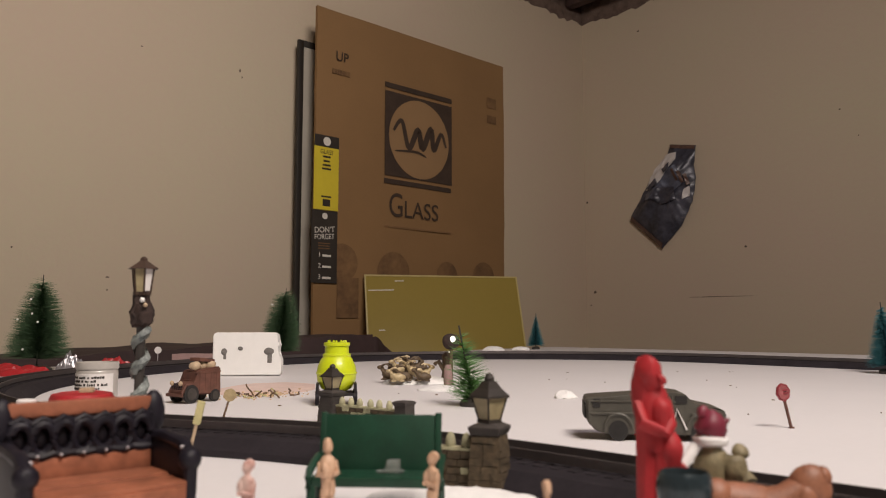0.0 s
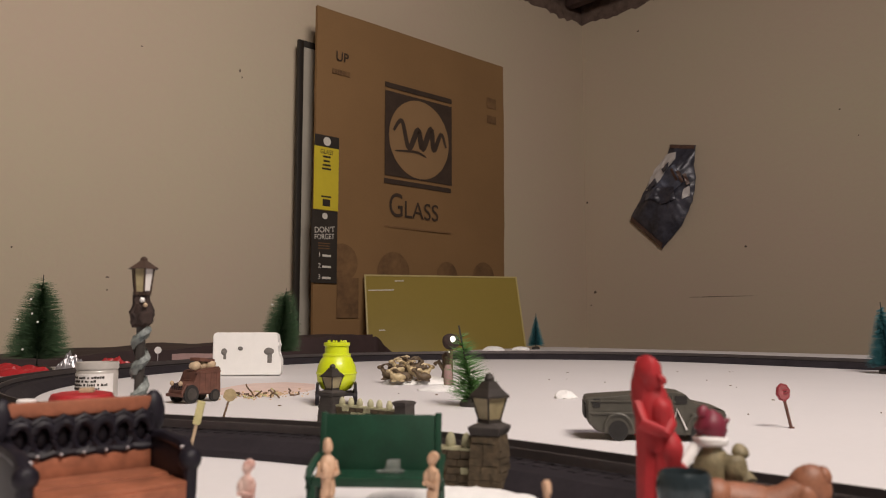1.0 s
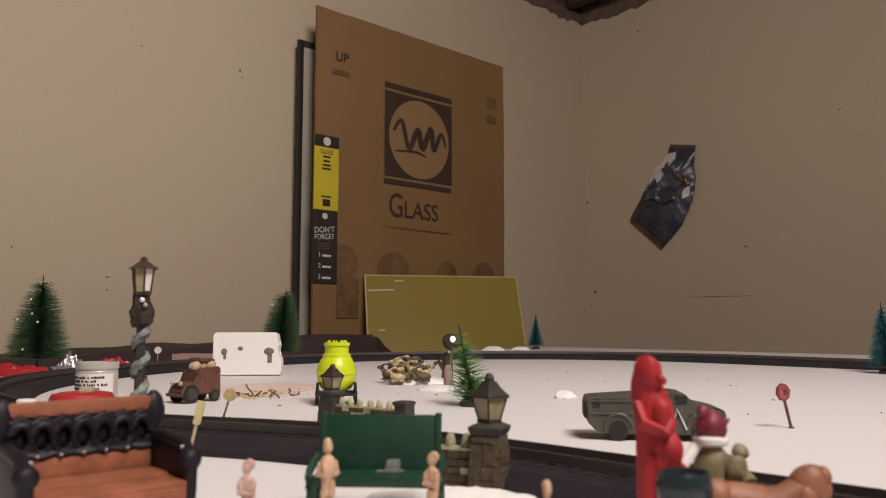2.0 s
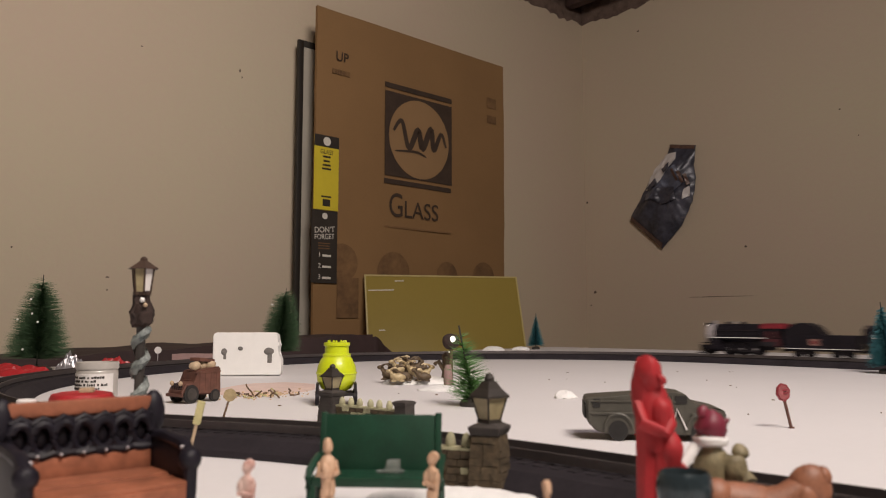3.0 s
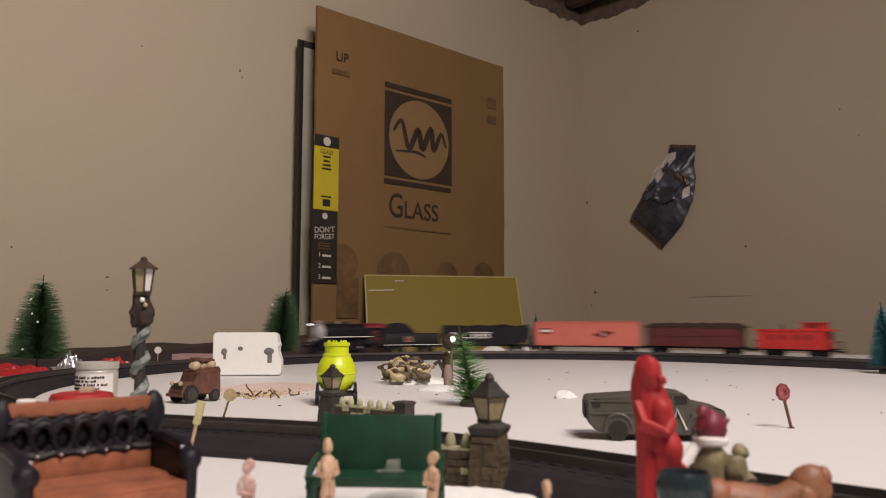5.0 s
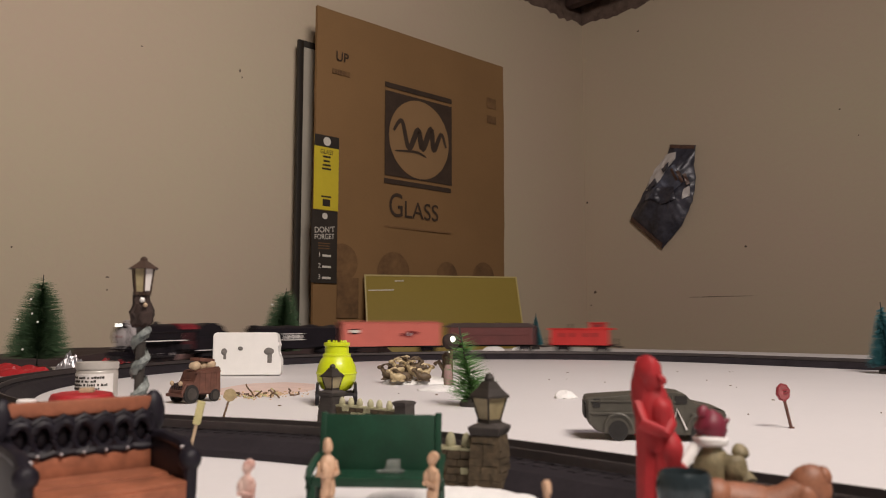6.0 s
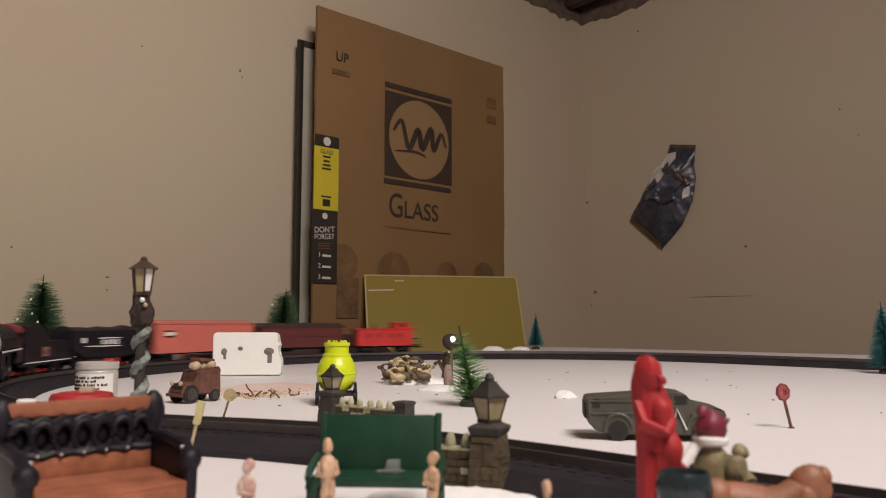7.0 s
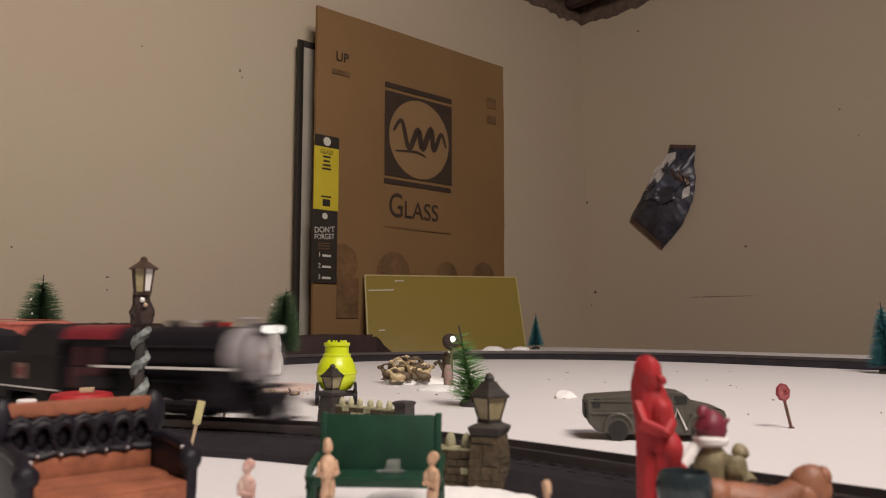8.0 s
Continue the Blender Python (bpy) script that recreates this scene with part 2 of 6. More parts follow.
def lay(step=0.004):
    x, y, h = START
    rows, s = [(0.0, x, y, h)], 0.0
    for length, bend in STRETCHES + [(CLOSING, 0.0)]:
        n = max(1, round(length / step))
        ds = length / n
        for _ in range(n):
            x += ds * math.cos(h + bend * ds / 2)
            y += ds * math.sin(h + bend * ds / 2)
            h += bend * ds
            s += ds
            rows.append((s, x, y, h))
    # share out the small closing error
    ex, ey = START[0] - rows[-1][1], START[1] - rows[-1][2]
    total = rows[-1][0]
    start_share = 2.78
    return np.array([(s, x + ex * max(0.0, (s - start_share) / (total - start_share)), y + ey * max(0.0, (s - start_share) / (total - start_share)), h) for s, x, y, h in rows])


LAID = lay()
LOOP = LAID[-1, 0]


def on_track(s):
    turns, s = divmod(s, LOOP)
    return tuple(np.interp(s, LAID[:, 0], LAID[:, i]) for i in (1, 2)) + (float(np.interp(s, LAID[:, 0], LAID[:, 3])),)


def sweep(bm, section, s0, s1, step=0.012):
    n = max(2, round((s1 - s0) / step))
    rings = []
    for i in range(n + 1):
        x, y, h = on_track(s0 + (s1 - s0) * i / n * 0.99999)
        rings.append([bm.verts.new((x - o * math.sin(h), y + o * math.cos(h), z)) for o, z in section])
    k = len(section)
    for a, b in zip(rings, rings[1:]):
        for i in range(k):
            bm.faces.new((a[i], a[(i + 1) % k], b[(i + 1) % k], b[i]))
    bm.faces.new(rings[0])
    bm.faces.new(rings[-1][::-1])


track = thing("model_railway_track", Matrix(), "black roadbed track loop with steel rails on the white table", "model track")
pieces = 18
for i in range(pieces):
    bm = bmesh.new()
    gap = 0.0004
    sweep(bm, [(-0.036, 0.0002), (-0.0345, 0.003), (-0.0275, 0.0084), (0.0275, 0.0084), (0.0345, 0.003), (0.036, 0.0002)], LOOP * i / pieces + gap, LOOP * (i + 1) / pieces - gap)
    part("roadbed", bm, M_BED, track, smooth=False)
for o in (-0.00865, 0.00865):
    bm = bmesh.new()
    sweep(bm, [(o - 0.0006, 0.0094), (o - 0.0006, RAIL), (o + 0.0006, RAIL), (o + 0.0006, 0.0094)], 0.0, LOOP, 0.01)
    part("rail", bm, M_RAIL, track, smooth=False)
bm = bmesh.new()
for i in range(int(LOOP / 0.0082)):
    x, y, h = on_track(i * 0.0082)
    box(bm, (0, 0, 0.0079), (0.0040, 0.031, 0.0016), pose(x, y, 0, 0, 0, math.degrees(h)))
tagged(part("sleeper_strip", bm, M_TIE, track, smooth=False), kind="stuff")

# ---- against the long wall ----
sash = thing("window_screen", wall_l(1.2, 0, 0.05), "dark-framed grey screen leaning behind the carton", "screen")
bm = bmesh.new()
for x in (-0.418, 0.40):
    box(bm, (x, (FLOOR + 0.992) / 2, 0), (0.020, 0.992 - FLOOR, 0.014), bevel=0.003)
for y in (0.981, FLOOR + 0.012):
    box(bm, (-0.009, y, 0), (0.798, 0.022, 0.014), bevel=0.003)
part("frame", bm, M_FRAMEBLACK, sash, "thin dark frame")
bm = bmesh.new()
box(bm, (-0.015, (FLOOR + 1.0) / 2, 0), (0.80, 1.70, 0.006))
part("screen_mesh", bm, M_GREYBOARD, sash, "grey mesh")

carton = thing("glass_carton", wall_l(1.178, 0, 0.15), "tall flat brown cardboard glass carton with dark print", "cardboard box")
bm = bmesh.new()
W2 = 0.441
nx, ny = 14, 26
for side, zz in ((1, 0.0), (-1, -0.012)):
    grid = [[bm.verts.new((-W2 + 2 * W2 * i / nx + 0.004 * noise.noise(Vector((0, j * 0.6, side))), FLOOR + (1.08 - FLOOR) * j / ny,
                           zz + 0.003 * noise.noise(Vector((i * 0.4, j * 0.35, side))))) for i in range(nx + 1)] for j in range(ny + 1)]
    for j in range(ny):
        for i in range(nx):
            bm.faces.new((grid[j][i], grid[j][i + 1], grid[j + 1][i + 1], grid[j + 1][i]))
    if side == 1:
        front = grid
rim_f = front[0] + [r[-1] for r in front[1:]] + front[-1][-2::-1] + [r[0] for r in front[-2:0:-1]]
rim_b = grid[0] + [r[-1] for r in grid[1:]] + grid[-1][-2::-1] + [r[0] for r in grid[-2:0:-1]]
for i in range(len(rim_f)):
    j = (i + 1) % len(rim_f)
    bm.faces.new((rim_f[i], rim_f[j], rim_b[j], rim_b[i]))
part("carton_body", bm, M_CARD, carton)


def plate(name, x0, x1, y0, y1, z, material, parent, label="", thick=0.001):
    bm = bmesh.new()
    box(bm, ((x0 + x1) / 2, (y0 + y1) / 2, z), (x1 - x0, y1 - y0, thick))
    return part(name, bm, material, parent, label, smooth=False)


OX = 1.178
# the printed emblem: two bars, a dark square with a round field, a dark sweep of strokes in it
emblem = plate("emblem", OX - 1.342, OX - 1.026, 0.562, 0.858, 0.004, M_INK, carton, "dark printed square with a bare round field")
plate("emblem_bar", OX - 1.342, OX - 1.026, 0.870, 0.888, 0.004, M_INK, emblem)
plate("emblem_bar", OX - 1.344, OX - 1.030, 0.534, 0.551, 0.004, M_INK, emblem)
bm = bmesh.new()
lathe(bm, [(0.141, 0.0), (0.141, 0.0012)], 48, Matrix.Translation((OX - 1.184, 0.707, 0.0045)))
part("round_field", bm, M_CARD_LIGHT, emblem)


def brush(bm, pts, w0, w1, z):
    """A flat brush stroke that swells along its way."""
    pts = [Vector(p) for p in pts]
    fine = []
    for i in range(len(pts) - 1):
        p0, p1, p2, p3 = pts[max(i - 1, 0)], pts[i], pts[i + 1], pts[min(i + 2, len(pts) - 1)]
        for k in range(7):
            t = k / 7
            fine.append(0.5 * (2 * p1 + (p2 - p0) * t + (2 * p0 - 5 * p1 + 4 * p2 - p3) * t * t + (3 * p1 - p0 - 3 * p2 + p3) * t ** 3))
    fine.append(pts[-1])
    left, right = [], []
    for i, p in enumerate(fine):
        d = (fine[min(i + 1, len(fine) - 1)] - fine[max(i - 1, 0)]).normalized()
        w = w0 + (w1 - w0) * math.sin(math.pi * i / (len(fine) - 1))
        q = Vector((-d.y, d.x))
        left.append(bm.verts.new((*(p + q * w), z)))
        right.append(bm.verts.new((*(p - q * w), z)))
    for i in range(len(fine) - 1):
        bm.faces.new((left[i], right[i], right[i + 1], left[i + 1]))


bm = bmesh.new()
ex, ey, ez = OX - 1.184, 0.71, 0.0066
brush(bm, [(ex - 0.122, ey + 0.012), (ex - 0.085, ey + 0.052), (ex - 0.052, ey - 0.040), (ex - 0.010, ey + 0.030), (ex + 0.012, ey - 0.032), (ex + 0.052, ey + 0.044), (ex + 0.066, ey - 0.030), (ex + 0.102, ey + 0.034), (ex + 0.126, ey - 0.012)], 0.005, 0.0125, ez)
brush(bm, [(ex - 0.115, ey - 0.058), (ex - 0.02, ey - 0.050), (ex + 0.030, ey - 0.062)], 0.002, 0.005, ez + 0.0004)
part("emblem_stroke", bm, M_INK, emblem, "dark swept brush stroke", smooth=False)
lettering("printed_word", "G", 0.118, M_INK, carton, Matrix.Translation((OX - 1.290, 0.458, 0.0042)), "dark printed capitals", 0.8)
lettering("printed_word", "LASS", 0.085, M_INK, carton, Matrix.Translation((OX - 1.174, 0.449, 0.0042)), "dark printed capitals", 0.94)
plate("faint_line", OX - 1.34, OX - 1.03, 0.383, 0.389, 0.0042, M_INK_PALE, carton)
lettering("printed_word", "UP", 0.045, M_INK, carton, Matrix.Translation((OX - 1.523, 0.928, 0.0042)), "small dark capitals", 0.95)
for i in range(7):
    plate("faint_mark", OX - 1.562 + i * 0.0105, OX - 1.562 + i * 0.0105 + 0.008, 0.868, 0.884, 0.0042, M_INK_FAINT, carton)
for y0, y1 in ((0.835, 0.865), (0.895, 0.935)):
    plate("faint_mark", OX - 0.835, OX - 0.785, y0, y1, 0.0042, M_INK_FAINT, carton)
# faint round handling marks in a row near the foot
for i, x in enumerate((1.515, 1.30, 1.05, 0.86)):
    bm = bmesh.new()
    r = (0.062, 0.070, 0.050, 0.058)[i]
    lathe(bm, [(r, 0), (r, 0.0008)], 28, Matrix.Translation((OX - x, 0.24 + (0.012 if i == 0 else -0.01), 0.0042)))
    if i != 1:
        lathe(bm, [(r * 0.55, 0.0006), (r * 0.55, 0.0014)], 24, Matrix.Translation((OX - x, 0.24 + (0.012 if i == 0 else -0.01), 0.0042)))
    part("faint_round_mark", bm, M_INK_FAINT, carton, smooth=False)
bm = bmesh.new()
box(bm, (OX - 1.49, 0.14, 0.0042), (0.085, 0.13, 0.0008))
part("faint_mark", bm, M_INK_FAINT, carton, smooth=False)
# the long label on the carton's edge
sticker = plate("sticker", OX - 1.628, OX - 1.534, 0.416, 0.655, 0.006, M_YELLOW, carton, "yellow and black product label")
plate("sticker_head", OX - 1.628, OX - 1.534, 0.618, 0.656, 0.0068, M_BLACKLABEL, sticker)
bm = bmesh.new()
lathe(bm, [(0.014, 0), (0.014, 0.001)], 24, Matrix.Translation((OX - 1.581, 0.637, 0.0074)))
part("sticker_disc", bm, M_WHITEPRINT, sticker, smooth=False)
lettering("sticker_word", "GLASS", 0.021, M_BLACKLABEL, sticker, Matrix.Translation((OX - 1.581, 0.602, 0.0068)), "", 0.85)
for y, w in ((0.587, 0.03), (0.573, 0.024), (0.560, 0.03), (0.548, 0.034)):
    plate("print_bar", OX - 1.581 - w / 2, OX - 1.581 + w / 2, y - 0.003, y + 0.003, 0.0068, M_BLACKLABEL, sticker)
plate("print_bar", OX - 1.594, OX - 1.566, 0.428, 0.450, 0.0068, M_BLACKLABEL, sticker)
plate("print_bar", OX - 1.600, OX - 1.562, 0.456, 0.461, 0.0068, M_BLACKLABEL, sticker)
tag = plate("hang_tag", OX - 1.634, OX - 1.536, 0.184, 0.414, 0.006, M_BLACKLABEL, carton, "black label with white lettering")
bm = bmesh.new()
lathe(bm, [(0.010, 0), (0.010, 0.001)], 20, Matrix.Translation((OX - 1.585, 0.396, 0.0068)))
part("tag_disc", bm, M_WHITEPRINT, tag, smooth=False)
lettering("tag_word", "DON'T", 0.026, M_WHITEPRINT, tag, Matrix.Translation((OX - 1.585, 0.352, 0.0068)) @ Matrix.Rotation(radians(5), 4, "Z"), "", 0.95)
lettering("tag_word", "FORGET", 0.024, M_WHITEPRINT, tag, Matrix.Translation((OX - 1.585, 0.330, 0.0068)) @ Matrix.Rotation(radians(5), 4, "Z"), "", 0.85)
for i, y in enumerate((0.273, 0.238, 0.203)):
    lettering("tag_number", str(i + 1), 0.022, M_WHITEPRINT, tag, Matrix.Translation((OX - 1.603, y, 0.0068)))
    plate("print_bar", OX - 1.592, OX - 1.560, y - 0.006, y + 0.001, 0.0068, M_WHITEPRINT, tag)
for y in (0.308, 0.300, 0.292):
    plate("print_bar", OX - 1.608, OX - 1.565, y, y + 0.0025, 0.0068, M_INK_FAINT, tag)

# the mustard panel leaning on the carton
lean = 21.5
panel = thing("tinted_glass", pose(0.088, 2.182, FLOOR + 0.004, 90, 0, 0) @ pose(0, 0, 0, 0, 13.8, 0) @ pose(0, 0, 0, -lean), "mustard-tinted glass sheet leaning against the carton", "glass sheet")
bm = bmesh.new()
box(bm, (0, 0.524, 0), (0.514, 1.040, 0.006), bevel=0.002)
part("sheet", bm, M_MUSTARD, panel)
bm = bmesh.new()
for x in (-0.2590, 0.2590):
    box(bm, (x, 0.524, 0), (0.005, 1.048, 0.009))
for y in (0.004, 1.0455):
    box(bm, (0, y, 0), (0.513, 0.005, 0.009))
part("edge_trim", bm, M_MUSTARD_EDGE, panel, "pale edge trim", smooth=False)
# pale bars paint the highlights that run along scratches in the glass
for x0, x1, y in ((-0.225, -0.140, 0.998), (-0.135, -0.105, 1.030), (-0.20, -0.18, 0.86)):
    bm = bmesh.new()
    box(bm, ((x0 + x1) / 2, y, 0.0036), (x1 - x0, 0.0035, 0.0012), pose(0, 0, 0, 0, 0, 1.5))
    part("scratch", bm, M_WHITEPRINT, panel, "pale painted glint on the glass", smooth=False)

# ---- the train: +x is forward, z = 0 at the rail head ----
LEN = {}


def wheelset(bm, x, r, half=0.0075):
    for y in (-half, half):
        cyl(bm, (x, y - 0.0012, r), (x, y + 0.0012, r), r, n=18)
    cyl(bm, (x, -half, r), (x, half, r), 0.001, n=8)


def bogie(parent, x, length=0.022, r=0.0050):
    bm = bmesh.new()
    for y in (-0.0095, 0.0095):
        prism(bm, [(x - length / 2, 0.0032), (x - length / 2 + 0.004, 0.0075), (x - 0.004, 0.0095), (x + 0.004, 0.0095), (x + length / 2 - 0.004, 0.0075), (x + length / 2, 0.0032),
                   (x + 0.004, 0.0042), (x - 0.004, 0.0042)], y - 0.001, y + 0.001, Matrix(((1, 0, 0, 0), (0, 0, 1, 0), (0, 1, 0, 0), (0, 0, 0, 1))))
    box(bm, (x, 0, 0.0075), (0.006, 0.018, 0.004))
    tr = part("bogie", bm, M_DARK, parent, "dark sprung bogie", smooth=False)
    for dx in (-length * 0.36, length * 0.36):
        bm = bmesh.new()
        wheelset(bm, x + dx, r)
        part("wheelset", bm, M_BLACK, tr)


def couplers(parent, half, z=0.0085):
    for sgn in (-1, 1):
        bm = bmesh.new()
        box(bm, (sgn * (half + 0.003), 0, z), (0.010, 0.0026, 0.0026))
        box(bm, (sgn * (half + 0.0075), 0.001, z), (0.003, 0.006, 0.0036))
        part("coupler", bm, M_BLACK, parent, smooth=False)


def locomotive():
    ob = thing("steam_locomotive", Matrix(), "black steam locomotive with silver smokebox door and red cab roof", "model train")
    # the smokebox front lies at x = 0.060
    bm = bmesh.new()
    cyl(bm, (-0.022, 0, 0.0302), (0.046, 0, 0.0302), 0.0136, n=28)
    box(bm, (-0.020, 0, 0.020), (0.030, 0.019, 0.014), bevel=0.002)
    part("boiler", bm, M_BLACK, ob)
    for x in (-0.010, 0.012, 0.030):
        bm = bmesh.new()
        cyl(bm, (x, 0, 0.0302), (x + 0.0008, 0, 0.0302), 0.0140, n=28)
        part("boiler_band", bm, M_DARK, ob)
    bm = bmesh.new()
    cyl(bm, (0.044, 0, 0.0300), (0.058, 0, 0.0300), 0.0134, n=28)
    sb = part("smokebox", bm, M_SILVER, ob, "silver-painted smokebox")
    bm = bmesh.new()
    cyl(bm, (0.0578, 0, 0.0300), (0.0586, 0, 0.0300), 0.0136, n=28)
    part("smokebox_ring", bm, M_BLACK, sb, "black front ring")
    bm = bmesh.new()
    lathe(bm, [(0.0104, 0), (0.0104, 0.0010), (0.0085, 0.0022), (0.0082, 0.0018), (0.0055, 0.0026), (0.0050, 0.0022), (0.002, 0.0034), (0.0004, 0.0036)], 28, Matrix.Translation((0.0582, 0, 0.0300)) @ pose(0, 0, 0, 0, 90, 0))
    part("smokebox_door", bm, M_SILVER, sb, "silver-painted round door")
    bm = bmesh.new()
    cyl(bm, (0.0610, 0, 0.0300), (0.0622, 0, 0.0300), 0.0016, n=14)
    part("door_boss", bm, M_REDDARK, sb)
    bm = bmesh.new()
    for y in (-0.008, 0.008):
        box(bm, (0.0585, y, 0.0215), (0.003, 0.003, 0.003))
    part("door_latch", bm, M_SILVER, sb, smooth=False)
    bm = bmesh.new()
    lathe(bm, [(0.0030, 0.038), (0.0026, 0.0405), (0.0030, 0.0465), (0.0038, 0.0475), (0.0036, 0.0485), (0.0022, 0.0485)], 18, Matrix.Translation((0.0505, 0, 0)))
    part("chimney", bm, M_SILVER, ob, "silver chimney")
    for x in (0.030, 0.008):
        bm = bmesh.new()
        lathe(bm, [(0.0048, 0.041), (0.0044, 0.0440), (0.0040, 0.0456), (0.0025, 0.0468), (0.0005, 0.0472)], 18, Matrix.Translation((x, 0, 0)))
        part("dome", bm, M_BLACK, ob)
    bm = bmesh.new()
    lathe(bm, [(0.0012, 0.042), (0.0012, 0.045), (0.0020, 0.0455), (0.0016, 0.0475)], 12, Matrix.Translation((0.020, 0, 0)))
    part("bell", bm, M_SILVER, ob)
    bm = bmesh.new()
    box(bm, (0.0590, 0, 0.0428), (0.008, 0.0070, 0.0055), bevel=0.0012)
    hl = part("headlamp", bm, M_BLACK, ob, "headlamp with a lit lens")
    bm = bmesh.new()
    cyl(bm, (0.0628, 0, 0.0428), (0.0638, 0, 0.0428), 0.0020, n=18)
    part("lens", bm, M_LAMP, hl, "glowing white lens")
    # cab
    bm = bmesh.new()
    cab = [(-0.0115, 0.013), (0.0115, 0.013), (0.0115, 0.037), (-0.0115, 0.037)]
    extrude_x(bm, cab, -0.024, -0.0225)
    for y in (-0.0115, 0.0115):
        box(bm, (-0.0355, y, 0.0185), (0.025, 0.0012, 0.012))
        box(bm, (-0.0355, y, 0.0355), (0.025, 0.0012, 0.004))
        for x in (-0.0255, -0.0355, -0.0465):
            box(bm, (x, y, 0.029), (0.003, 0.0012, 0.010))
    box(bm, (-0.036, 0, 0.0135), (0.026, 0.0225, 0.0025))
    part("cab", bm, M_BLACK, ob, smooth=False)
    bm = bmesh.new()
    for y in (-0.0123, 0.0123):
        box(bm, (-0.0355, y, 0.0185), (0.022, 0.0006, 0.0100))
        for x in (-0.0300, -0.0410):
            box(bm, (x, y, 0.0290), (0.0052, 0.0006, 0.0090))
    part("cab_panel", bm, M_CABDARK, ob, "dark red cab side panel", smooth=False)
    bm = bmesh.new()
    roof = [(-0.0135, 0.0375)] + [(0.0135 * math.sin(a), 0.0375 + 0.0072 * math.cos(a)) for a in np.linspace(-1.45, 1.45, 11)] + [(0.0135, 0.0375)]
    extrude_x(bm, roof, -0.052, -0.0205)
    part("cab_roof", bm, M_CABRED, ob, "dull red arched cab roof")
    # running boards, cylinders, wheels, rods
    for y in (-1, 1):
        bm = bmesh.new()
        box(bm, (0.014, y * 0.0126, 0.0244), (0.076, 0.0056, 0.0012))
        rb = part("running_board", bm, M_BLACK, ob, "black running board with a pale edge", smooth=False)
        bm = bmesh.new()
        box(bm, (0.012, y * 0.0156, 0.0245), (0.080, 0.0005, 0.0012))
        part("edge_stripe", bm, M_WHITE, rb, "thin pale stripe", smooth=False)
        bm = bmesh.new()
        cyl(bm, (0.036, y * 0.0120, 0.0098), (0.053, y * 0.0120, 0.0098), 0.0050, n=18)
        box(bm, (0.0445, y * 0.0115, 0.0185), (0.014, 0.0070, 0.0120))
        part("cylinder", bm, M_BLACK, ob)
        for x in (-0.012, 0.008, 0.027):
            bm = bmesh.new()
            cyl(bm, (x, y * 0.0068, 0.0082), (x, y * 0.0092, 0.0082), 0.0082, n=24)
            wh = part("driving_wheel", bm, M_BLACK, ob)
            bm = bmesh.new()
            cyl(bm, (x, y * 0.0092, 0.0082), (x, y * 0.0098, 0.0082), 0.0020, n=12)
            part("hub", bm, M_SILVER, wh)
        bm = bmesh.new()
        box(bm, (0.008, y * 0.0108, 0.0062), (0.046, 0.0012, 0.0022))
        box(bm, (0.026, y * 0.0122, 0.0085), (0.036, 0.0010, 0.0018))
        part("side_rod", bm, M_DARK, ob, "dark steel rod", smooth=False)
        bm = bmesh.new()
        cyl(bm, (0.058, y * 0.0068, 0.0048), (0.058, y * 0.0092, 0.0048), 0.0048, n=18)
        part("pony_wheel", bm, M_BLACK, ob)
        bm = bmesh.new()
        tube(bm, [(-0.022, y * 0.0140, 0.0345), (0.046, y * 0.0140, 0.0345)], 0.0005, 6)
        part("handrail", bm, M_DARK, ob)
        bm = bmesh.new()
        box(bm, (-0.030, y * 0.0120, 0.0165), (0.020, 0.004, 0.0060), bevel=0.0008)
        part("injector_box", bm, M_DARK, ob)
    bm = bmesh.new()
    box(bm, (0.010, 0, 0.0165), (0.090, 0.013, 0.0175))
    part("frame_bar", bm, M_BLACK, ob, smooth=False)
    bm = bmesh.new()
    box(bm, (0.066, 0, 0.0115), (0.004, 0.0250, 0.0042))
    box(bm, (0.0605, 0, 0.0165), (0.012, 0.020, 0.0012))
    part("buffer_beam", bm, M_BLACK, ob, smooth=False)
    bm = bmesh.new()
    for i in range(9):
        y = -0.0105 + i * 0.002625
        tube(bm, [(0.067, y, 0.0098), (0.0755 - 0.55 * abs(y), y * 0.9, 0.0018)], 0.0006, 6)
    box(bm, (0.0715, 0, 0.0020), (0.006, 0.019, 0.0012))
    part("pilot", bm, M_DARK, ob, "slatted pilot")
    for y in (-1, 1):
        bm = bmesh.new()
        tube(bm, [(0.066, y * 0.007, 0.0138), (0.060, y * 0.006, 0.021)], 0.0006, 6)
        part("front_brace", bm, M_SILVER, ob)
    bm = bmesh.new()
    box(bm, (-0.055, 0, 0.0085), (0.012, 0.004, 0.002))
    part("drawbar", bm, M_BLACK, ob, smooth=False)
    for child in ob.children_recursive:
        child.data.transform(Matrix.Diagonal((1.17, 1.04, 1.13, 1)))
    return ob


